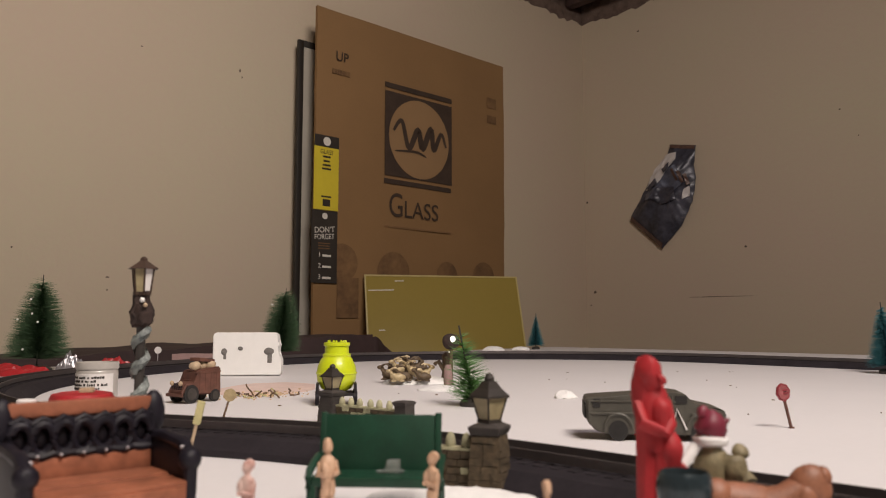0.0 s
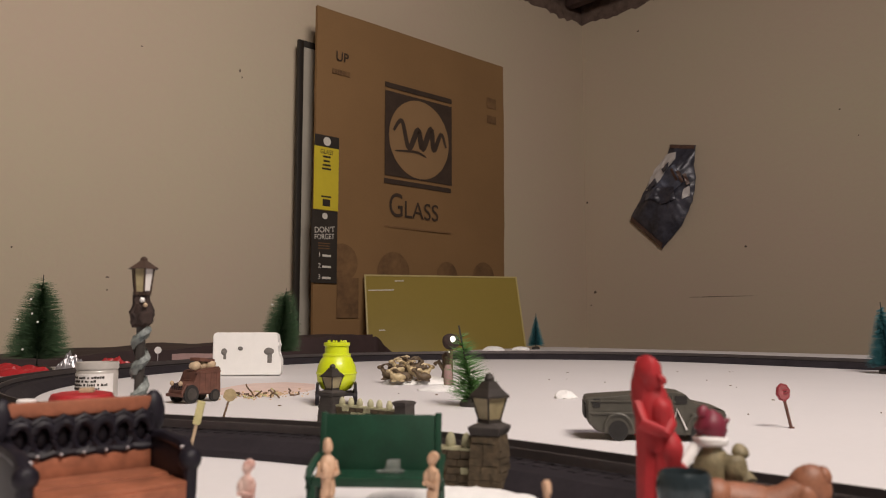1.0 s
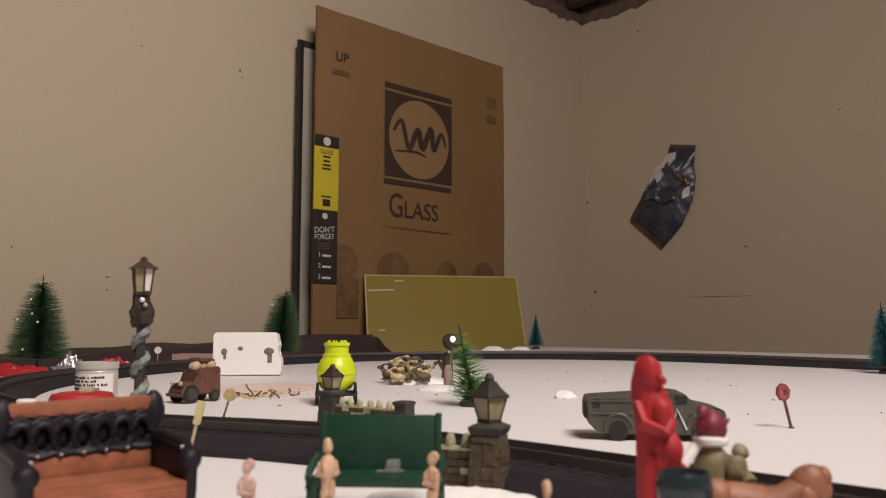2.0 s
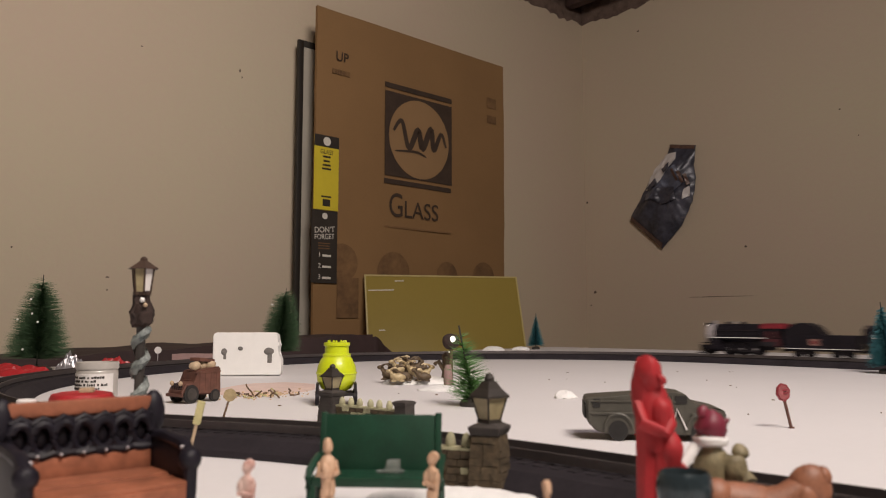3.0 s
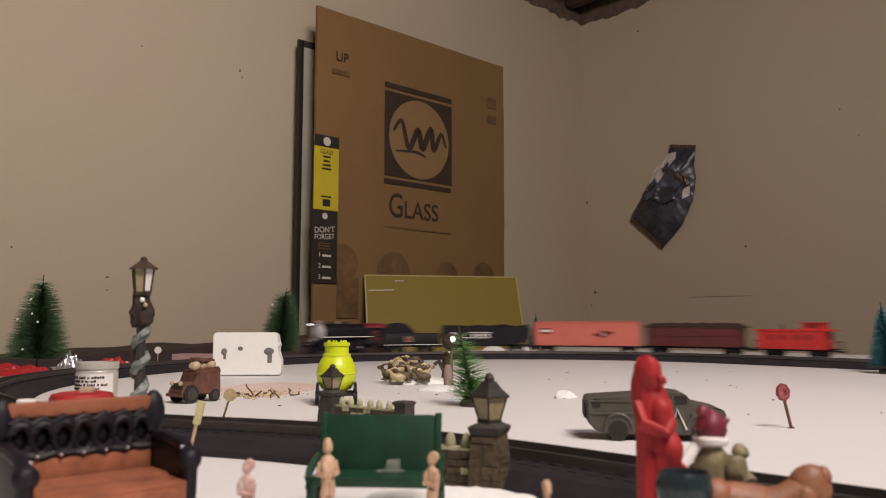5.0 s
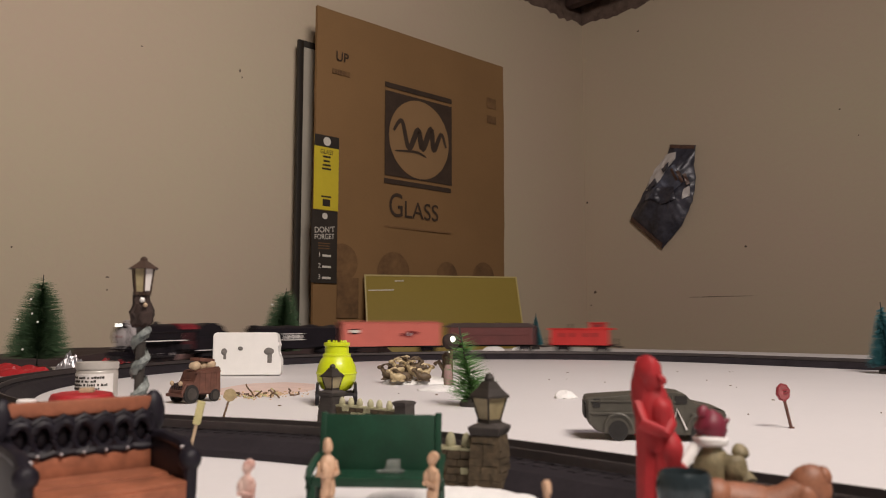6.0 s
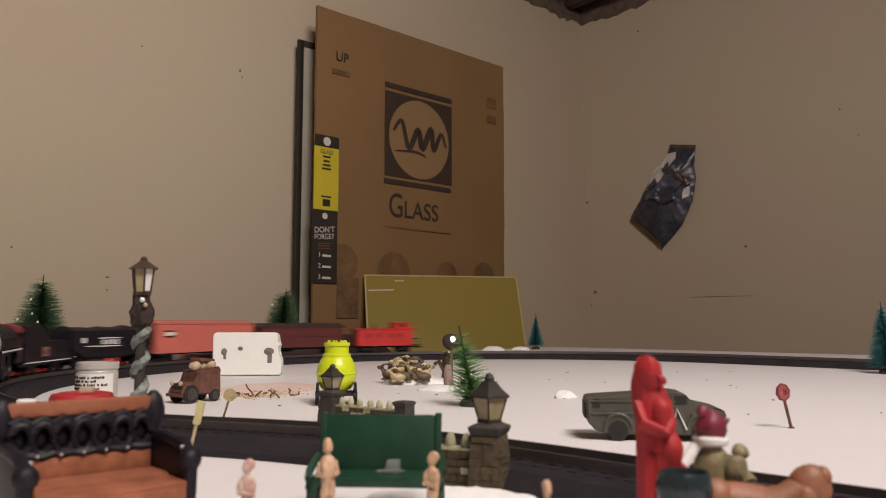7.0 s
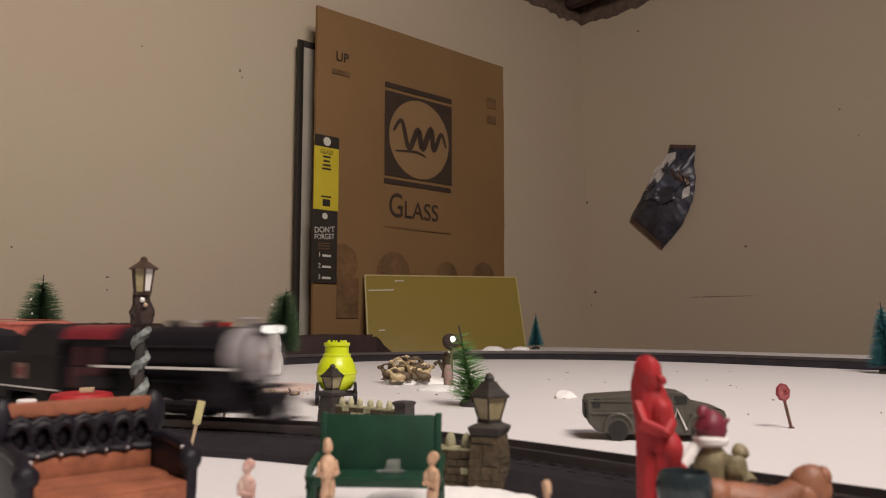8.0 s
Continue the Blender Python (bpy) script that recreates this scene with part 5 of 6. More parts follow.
lathe(bm, [(r_ * 1.0, z_ - 0.0022) for r_, z_ in prof], 26, Matrix.Diagonal((1, 0.85, 1, 1)))
part("bowl", bm, M_TEALDARK, sleigh)
for y in (-0.004, 0.004):
    bm = bmesh.new()
    tube(bm, [(-0.0095, y, 0.0040), (-0.0075, y, 0.0008), (0.0060, y, 0.0008), (0.0090, y, 0.0030)], 0.0008, 7)
    for x in (-0.004, 0.004):
        tube(bm, [(x, y, 0.0010), (x * 0.7, y * 0.7, 0.0190)], 0.0007, 6)
    part("runner", bm, M_IRON, sleigh)


def armoured_truck():
    ob = thing("armoured_truck", pose(0.1184, 0.4420, 0, 0, 0, -7), "olive grey toy army truck with a white mark", "toy vehicle")
    half = 0.0145
    bm = bmesh.new()
    prism(bm, [(-0.0395, 0.0100), (-0.0405, 0.0222), (-0.0385, 0.0232), (-0.0100, 0.0252), (0.0120, 0.0266), (0.0176, 0.0260), (0.0215, 0.0205), (0.0385, 0.0178), (0.0408, 0.0160), (0.0396, 0.0062), (0.0300, 0.0036), (-0.0270, 0.0036), (-0.0345, 0.0052)], -half, half, YZ)
    bmesh.ops.bevel(bm, geom=bm.edges[:], offset=0.0007, segments=2, affect="EDGES")
    body = part("hull", bm, M_OLIVE, ob)
    bm = bmesh.new()
    box(bm, (-0.0140, -half - 0.0003, 0.0150), (0.0500, 0.0012, 0.0013), None, bevel=0.0003)
    box(bm, (-0.0130, -half - 0.0002, 0.0216), (0.0500, 0.0010, 0.0010), None, bevel=0.0002)
    box(bm, (-0.0382, -half - 0.0002, 0.0160), (0.0016, 0.0010, 0.0120), None, bevel=0.0002)
    box(bm, (0.0100, -half - 0.0002, 0.0170), (0.0010, 0.0010, 0.0160), None, bevel=0.0002)
    box(bm, (0.0300, -half - 0.0002, 0.0150), (0.0190, 0.0010, 0.0010), None, bevel=0.0002)
    part("panel_seam", bm, M_OLIVE, body, smooth=False)
    bm = bmesh.new()
    box(bm, (0.0300, 0, 0.0196), (0.0170, 0.0200, 0.0014), pose(0, 0, 0, 0, 8, 0), bevel=0.0005)
    part("bonnet_ridge", bm, M_OLIVE, body)
    bm = bmesh.new()
    box(bm, (-0.0404, 0.0, 0.0160), (0.0012, 0.0230, 0.0085), None, bevel=0.0003)
    part("tailgate", bm, M_OLIVEDARK, body, "dark tailgate")
    for sgn in (-1, 1):
        bm = bmesh.new()
        box(bm, (0.0150, sgn * (half + 0.0001), 0.0228), (0.0068, 0.0008, 0.0042))
        part("window", bm, M_OLIVEDARK, body, "dark cab window", smooth=False)
        bm = bmesh.new()
        box(bm, (-0.0340, sgn * (half + 0.0001), 0.0205), (0.0042, 0.0008, 0.0046))
        part("vent", bm, M_OLIVEDARK, body, "dark rear window", smooth=False)
        for x in (-0.0215, 0.0260):
            bm = bmesh.new()
            cyl(bm, (x, sgn * (half - 0.0040), 0.0056), (x, sgn * (half + 0.0006), 0.0056), 0.0056, n=24)
            tyre = part("wheel", bm, M_OLIVEDARK, ob)
            bm = bmesh.new()
            cyl(bm, (x, sgn * (half + 0.0006), 0.0056), (x, sgn * (half + 0.0010), 0.0056), 0.0022, n=18)
            part("hub", bm, M_OLIVEDARK, tyre)
            bm = bmesh.new()
            arc = [(x + 0.0082 * math.cos(a), 0.0066 + 0.0082 * math.sin(a)) for a in np.linspace(0.1, math.pi - 0.1, 12)]
            tube(bm, [(p, sgn * (half + 0.0004), q) for p, q in arc], 0.0009, 6)
            part("wheel_arch", bm, M_OLIVE, ob)
    bm = bmesh.new()
    tube(bm, [(0.0092, -half - 0.0009, 0.0066), (0.0124, -half - 0.0009, 0.0180), (0.0176, -half - 0.0009, 0.0068)], 0.0007, 5)
    part("white_mark", bm, M_WHITE, ob, "white painted peaked mark", smooth=False)
    bm = bmesh.new()
    box(bm, (0.0392, 0, 0.0075), (0.0022, 0.0280, 0.0030), None, bevel=0.0005)
    part("bumper", bm, M_OLIVEDARK, ob)
    for child in ob.children_recursive:
        child.data.transform(Matrix.Diagonal((0.93, 1, 1, 1)))
    return ob


armoured_truck()
stop = thing("stop_sign", pose(0.2150, 0.4810, 0, 0, -12, 0), "small faded red round sign on a leaning post", "toy sign")
bm = bmesh.new()
cyl(bm, (0, 0, 0.0), (0, 0, 0.0220), 0.0010, n=8)
lathe(bm, [(0.0020, -0.0003), (0.0018, 0.0006)], 12)
part("post", bm, M_RUST, stop)
bm = bmesh.new()
lathe(bm, [(0.0056, -0.0005), (0.0056, 0.0005)], 8, Matrix.Translation((0, -0.0008, 0.0225)) @ pose(0, 0, 0, 90, 0, 22.5))
disc = part("disc", bm, M_SIGNRED, stop, smooth=False)
bm = bmesh.new()
lathe(bm, [(0.0045, -0.0003), (0.0045, 0.0003)], 8, Matrix.Translation((0, -0.0015, 0.0225)) @ pose(0, 0, 0, 90, 0, 22.5))
part("face", bm, M_SIGNFACE, disc, "worn pinkish face", smooth=False)
bm = bmesh.new()
for z in (0.0238, 0.0218):
    box(bm, (0, -0.0019, z), (0.0056, 0.0003, 0.0010))
part("print_bar", bm, M_SIGNRED, disc, smooth=False)

snow_patch(0.1050, 0.6700, 0.0105, 0.008, 0.0062, "small white fluff of snow on the table", 10, 5.0, 0.0016)
snow_patch(0.1170, 1.790, 0.026, 0.014, 0.010, "white fluff of snow by the table edge", 0, 12.0, 0.002)
snow_patch(0.1850, 1.830, 0.022, 0.012, 0.008, "white fluff of snow by the table edge", 0, 14.0, 0.002)
snow_patch(0.0020, 0.7420, 0.0260, 0.012, 0.0050, "white snow mound beneath the deer", 0, 7.0)
snow_patch(-0.0250, 0.8350, 0.0420, 0.024, 0.0075, "white snow mound beneath the deer", 0, 9.0)


def deer(m, label, material, s=1.0, lying=False):
    """A small resin deer: body with neck and head, two antlers, four legs."""
    ob = thing("toy_deer", m, label, "toy animal", "resin deer")
    lift = 0.004 if lying else 0.0085

    def piece(name, bm):
        bm.transform(Matrix.Scale(s, 4))
        part(name, bm, material, ob)

    bm = bmesh.new()
    ball(bm, (0, 0, lift), (0.0068, 0.0034, 0.0038))
    ball(bm, (0.0044, 0, lift + 0.0012), (0.0032, 0.0028, 0.0036))
    ruffle(bm, 0.0006, 420, s)
    piece("body", bm)
    bm = bmesh.new()
    tube(bm, [(0.0045, 0, lift + 0.001), (0.0068, 0, lift + 0.0038), (0.0076, 0, lift + 0.0056)], 0.0020, 8, 0.8)
    piece("neck", bm)
    bm = bmesh.new()
    ball(bm, (0.0090, 0, lift + 0.0062), (0.0028, 0.0017, 0.0018))
    piece("head", bm)
    for sgn in (-1, 1):
        bm = bmesh.new()
        tube(bm, [(0.0080, sgn * 0.0008, lift + 0.0070), (0.0058, sgn * 0.0030, lift + 0.0086), (0.0030, sgn * 0.0036, lift + 0.0092), (0.0010, sgn * 0.0034, lift + 0.0080)], 0.0007, 6)
        piece("antler", bm)
        for x in (-0.004, 0.004):
            bm = bmesh.new()
            if lying:
                tube(bm, [(x, sgn * 0.0024, lift - 0.001), (x + 0.003, sgn * 0.0034, 0.0008), (x - 0.001, sgn * 0.0034, 0.0008)], 0.0010, 6)
            else:
                tapered(bm, (x, sgn * 0.0018, lift - 0.001), (x + 0.0006, sgn * 0.0020, 0.0), 0.0014, 0.0009)
            piece("leg", bm)
    return ob


herd = ((0, 26, 170, 1.30, True, 0), (8, 12, 20, 1.20, False, 1), (15, 30, 190, 1.30, False, 1), (19, 8, 200, 1.25, True, 0), (27, 26, 30, 1.30, False, 0), (33, 10, 160, 1.20, False, 1), (40, 26, 20, 1.30, True, 1), (12, 0, 190, 1.10, True, 1), (44, 6, 190, 1.15, True, 0), (5, 40, 10, 1.35, False, 0), (24, 42, 170, 1.40, False, 1), (38, 40, 200, 1.35, False, 0))
for dx, dy, turn, s, lying, gold in herd:
    deer(pose(-0.0560 + dx * 0.00082, 0.806 + dy * 0.0010, 0.0036, 0, 0, turn), "small gilded resin deer on the snow mound" if gold else "small brown resin deer on the snow mound", M_GOLD if gold else M_DEER, s, lying)
bm = bmesh.new()
lathe(bm, [(0.0060, 0), (0.0048, 0.012), (0.0042, 0.022), (0.0055, 0.026), (0.0030, 0.030)], 12)
tube(bm, [(-0.003, 0, 0.010), (-0.009, -0.003, 0.020), (-0.013, -0.002, 0.017)], 0.0022, 8)
ruffle(bm, 0.0012, 260, 3.0)
solid("tree_stump", bm, M_DEER, pose(0.0040, 0.835, 0.003), "brown resin tree stump among the deer", "toy stump")
bm = bmesh.new()
lathe(bm, [(0.0040, 0), (0.0046, 0.006), (0.0040, 0.016), (0.0024, 0.021)], 12)
ruffle(bm, 0.0006, 300, 4.0)
solid("pink_stump", bm, M_PINKBOX, pose(0.0050, 0.770, 0.002), "pinkish brown resin trunk beside the tree", "toy stump")
post = thing("toy_lamp_post", pose(0.0085, 0.815, 0), "dark toy lamp post with a bright white lamp face", "toy lamp")
bm = bmesh.new()
lathe(bm, [(0.0032, 0), (0.0022, 0.004), (0.0018, 0.038)], 12)
part("post", bm, M_DEER, post)
bm = bmesh.new()
ball(bm, (0, 0, 0.0450), (0.0095, 0.0060, 0.0085))
ruffle(bm, 0.0010, 300, 2.0)
part("lamp_head", bm, M_WREATH, post)
bm = bmesh.new()
ball(bm, (0.0018, -0.0062, 0.0475), (0.0026, 0.0014, 0.0032), u=12, v=8)
part("lamp_face", bm, glow("white_lamp_glow", (1.0, 0.97, 0.88), 2.2), post, "bright white lamp face")

# the lime bottle on its dark cart
cart = thing("toy_cart", pose(-0.0855, 0.622, 0, 0, 0, 8), "dark toy cart carrying the lime green bottle", "toy cart")
bm = bmesh.new()
box(bm, (0, 0, 0.0085), (0.0330, 0.026, 0.0022), None, bevel=0.0004)
for x in (-0.0150, 0.0150):
    box(bm, (x, 0, 0.0130), (0.0020, 0.026, 0.0075), None, bevel=0.0004)
part("bed", bm, M_DARK, cart)
for x in (-0.0150, 0.0150):
    for y in (-0.009, 0.009):
        bm = bmesh.new()
        cyl(bm, (x - 0.0014, y, 0.0056), (x + 0.0014, y, 0.0056), 0.0056, n=20)
        part("wheel", bm, M_BLACK, cart)
bottle = thing("lime_bottle", pose(-0.0855, 0.622, 0.0096), "bright lime green round plastic bottle with a ribbed neck", "bottle")
bm = bmesh.new()
lathe(bm, [(0.0060, 0.0), (0.0110, 0.0030), (0.0142, 0.0090), (0.0148, 0.0150), (0.0140, 0.0205), (0.0118, 0.0258), (0.0092, 0.0295)], 32)
lathe(bm, [(0.0149, 0.0143), (0.0153, 0.0150), (0.0149, 0.0157)], 32)
bm.transform(Matrix.Diagonal((1.08, 1.08, 1, 1)))
part("flask", bm, M_LIME, bottle)
bm = bmesh.new()
lathe(bm, [(0.0112, 0.0280), (0.0114, 0.0300), (0.0098, 0.0308), (0.0094, 0.0362), (0.0106, 0.0370), (0.0106, 0.0392), (0.0084, 0.0396)], 28)
for i in range(7):
    a = 2 * math.pi * i / 7 + 0.3
    tapered(bm, (0.0072 * math.cos(a), 0.0072 * math.sin(a), 0.0390), (0.0070 * math.cos(a), 0.0070 * math.sin(a), 0.0412), 0.0012, 0.0005, 6)
part("neck", bm, M_LIME, bottle)

# foam block with hollows
foam = thing("foam_block", pose(-0.2395, 0.940, 0, -3, 0, 3), "white foam packing block with three small hollows", "foam block")
bm = bmesh.new()
outline = [(-0.0405, 0.001), (0.0400, 0.001), (0.0422, 0.005), (0.0418, 0.022), (0.0385, 0.026), (0.0370, 0.031), (0.0395, 0.037), (0.0392, 0.041), (0.0365, 0.045), (0.0375, 0.050), (0.0350, 0.0530), (-0.0380, 0.0530), (-0.0410, 0.050)]
prism(bm, outline, 0, 0.020, YZ)
bmesh.ops.bevel(bm, geom=bm.edges[:], offset=0.0011, segments=2, affect="EDGES")
part("block", bm, M_FOAM, foam)
# grey bumps and strips paint the shade in and below the hollows
for x, z, rx, rz, drip in ((-0.0270, 0.0295, 0.0038, 0.0042, 0.009), (-0.0075, 0.0335, 0.0032, 0.0026, 0.0), (0.0270, 0.0300, 0.0062, 0.0045, 0.014)):
    bm = bmesh.new()
    ball(bm, (x, 0.0, z), (rx, 0.0016, rz), u=16, v=8)
    if drip:
        box(bm, (x + 0.001, 0.0, z - drip / 2), (rx * 0.9, 0.0012, drip), None, bevel=0.0004)
    ruffle(bm, 0.0005, 300, x * 100)
    part("hollow", bm, M_HOLE_SHADE, foam, "hollow drawn as painted grey shade")

# paint jar
jar = thing("craft_jar", pose(-0.2925, 0.655, 0), "milky plastic craft jar with a white printed label", "jar")
bm = bmesh.new()
lathe(bm, [(0.0155, 0), (0.0165, 0.001), (0.0165, 0.0240), (0.0158, 0.0252), (0.0168, 0.0262), (0.0172, 0.0275), (0.0168, 0.0288), (0.0172, 0.0300), (0.0168, 0.0318), (0.0150, 0.0318), (0.0148, 0.0290)], 36)
part("body", bm, M_JAR, jar)
bm = bmesh.new()
lab = [(0.0168 * math.sin(a), -0.0168 * math.cos(a)) for a in np.linspace(-1.25, 1.25, 18)]
prism(bm, lab + [(x * 0.985, y * 0.985) for x, y in lab[::-1]], 0.0020, 0.0226)
label_part = part("label", bm, M_WHITE, jar, "white paper label")
for k, z in enumerate((0.0196, 0.0166, 0.0136, 0.0106)):
    a = -1.0
    while a < (0.7, 0.35, 0.9, 0.5, 0.6)[k]:
        w = rng.uniform(0.05, 0.11)
        bm = bmesh.new()
        seg = [(0.0171 * math.sin(t), -0.0171 * math.cos(t)) for t in (a, a + w / 2, a + w)]
        tall_by = rng.uniform(-0.0003, 0.0004)
        prism(bm, seg + [(x * 0.985, y * 0.985) for x, y in seg[::-1]], z - 0.0010, z + 0.0006 + tall_by)
        part("print_bar", bm, M_BLACKLABEL, label_part, smooth=False)
        a += w + (0.10 if rng.random() < 0.2 else 0.025)
tub = thing("red_tub", pose(-0.1785, 0.384, 0), "small red plastic tub behind the iron bench", "tub")
bm = bmesh.new()
lathe(bm, [(0.0110, 0), (0.0118, 0.001), (0.0128, 0.0225), (0.0128, 0.0232)], 30)
part("body", bm, M_REDPLASTIC, tub)
bm = bmesh.new()
lathe(bm, [(0.0145, 0.0225), (0.0150, 0.0275), (0.0138, 0.0300), (0.0100, 0.0308)], 30)
part("lid", bm, M_REDPLASTIC, tub, "red lid")
bm = bmesh.new()
box(bm, (0.003, -0.004, 0.0320), (0.0066, 0.0040, 0.0024), pose(0, 0, 0, 0, 0, 12), bevel=0.0006)
solid("tan_chip", bm, M_CREAM, pose(-0.1785, 0.384, 0), "tan chip lying on the red tub", "chip")

# twisted street lamp with wreath and ribbon
lamp = thing("toy_street_lamp", pose(-0.1470, 0.375, 0), "tall toy street lamp wound with blue-grey ribbon", "toy lamp")
bm = bmesh.new()
lathe(bm, [(0.0085, -0.0424), (0.0080, -0.038), (0.0050, -0.034), (0.0040, -0.028), (0.0036, 0.060), (0.0048, 0.064), (0.0036, 0.068)], 14)
part("post", bm, M_POLE, lamp)
bm = bmesh.new()
turns = np.linspace(0, 26.5, 150)
inner = [Vector((0.0040 * math.cos(a), 0.0040 * math.sin(a), -0.030 + 0.0035 * a)) for a in turns]
wide = [0.0052 + 0.0022 * noise.noise(Vector((a * 1.3, 0.5, 2))) for a in turns]
for lift, gap in ((0.0, 0.0), (0.0016, 0.0)):
    strip = [(bm.verts.new(q + Vector((math.cos(a) * lift, math.sin(a) * lift, -k))), bm.verts.new(q + Vector((math.cos(a) * (lift + 0.0022), math.sin(a) * (lift + 0.0022), 0))), bm.verts.new(q + Vector((math.cos(a) * lift, math.sin(a) * lift, k)))) for q, a, k in zip(inner, turns, wide)]
    for one, two in zip(strip, strip[1:]):
        bm.faces.new((one[0], two[0], two[1], one[1]))
        bm.faces.new((one[1], two[1], two[2], one[2]))
ruffle(bm, 0.0010, 300, 1.0)
part("ribbon", bm, M_GARLAND, lamp, "wound blue-grey ribbon")
bm = bmesh.new()
lathe(bm, [(0.0040, 0.060), (0.0082, 0.0640), (0.0088, 0.0720), (0.0072, 0.0790), (0.0060, 0.0860), (0.0066, 0.0900)], 22)
bmesh.ops.subdivide_edges(bm, edges=bm.edges[:], cuts=1)
ruffle(bm, 0.0034, 300, 6.0)
part("wreath", bm, M_WREATH, lamp, "dark shaggy wreath")
for x, z, r_, m_ in ((0.003, 0.0830, 0.0020, M_SNOW), (0.0056, 0.0790, 0.0018, M_CREAM)):
    bm = bmesh.new()
    ball(bm, (x, -0.0075, z), r_, u=10, v=8)
    part("berry", bm, m_, lamp, "small pale bauble")
bm = bmesh.new()
for i in range(6):
    a = math.pi / 3 * i
    tube(bm, [(0.0064 * math.cos(a), 0.0064 * math.sin(a), 0.0880), (0.0088 * math.cos(a), 0.0088 * math.sin(a), 0.1085)], 0.0008, 6)
lathe(bm, [(0.0072, 0.0870), (0.0066, 0.0895)], 6)
M_BRONZE = mat("brown_bronze", (0.060, 0.036, 0.026), 0.5, 0.1, 0.35, 200, 0.2)
cage = part("lantern_frame", bm, M_BRONZE, lamp)
for i in range(6):
    bm = bmesh.new()
    m = pose(0, 0, 0, 0, 0, 60 * i + 30)
    lo, hi = 0.0053, 0.0074
    vs = [bm.verts.new(m @ Vector(p)) for p in ((lo, -lo * 0.5, 0.0890), (lo, lo * 0.5, 0.0890), (hi, hi * 0.5, 0.1080), (hi, -hi * 0.5, 0.1080))]
    ws = [bm.verts.new(m @ Vector(p)) for p in ((lo - 0.0005, -lo * 0.5, 0.0890), (lo - 0.0005, lo * 0.5, 0.0890), (hi - 0.0005, hi * 0.5, 0.1080), (hi - 0.0005, -hi * 0.5, 0.1080))]
    bm.faces.new(vs)
    bm.faces.new(ws[::-1])
    for k in range(4):
        bm.faces.new((vs[k], ws[k], ws[(k + 1) % 4], vs[(k + 1) % 4]))
    # right front pane painted white as the lit side, the others kept darker
    part("pane", bm, M_WHITE if i == 5 else M_PANE, cage, "pale pane", smooth=False)
bm = bmesh.new()
lathe(bm, [(0.0125, 0.1080), (0.0120, 0.1088), (0.0060, 0.1128), (0.0030, 0.1150), (0.0030, 0.1168), (0.0012, 0.1182)], 6)
part("lantern_roof", bm, M_BRONZE, lamp, "dark brown peaked lantern roof", smooth=False)
# the lamp is drawn at a larger size: bring it to 0.097 m, foot on the table
for piece in list(lamp.children) + list(cage.children):
    piece.data.transform(Matrix.Translation((0, 0, 0.02566)) @ Matrix.Scale(0.605, 4))


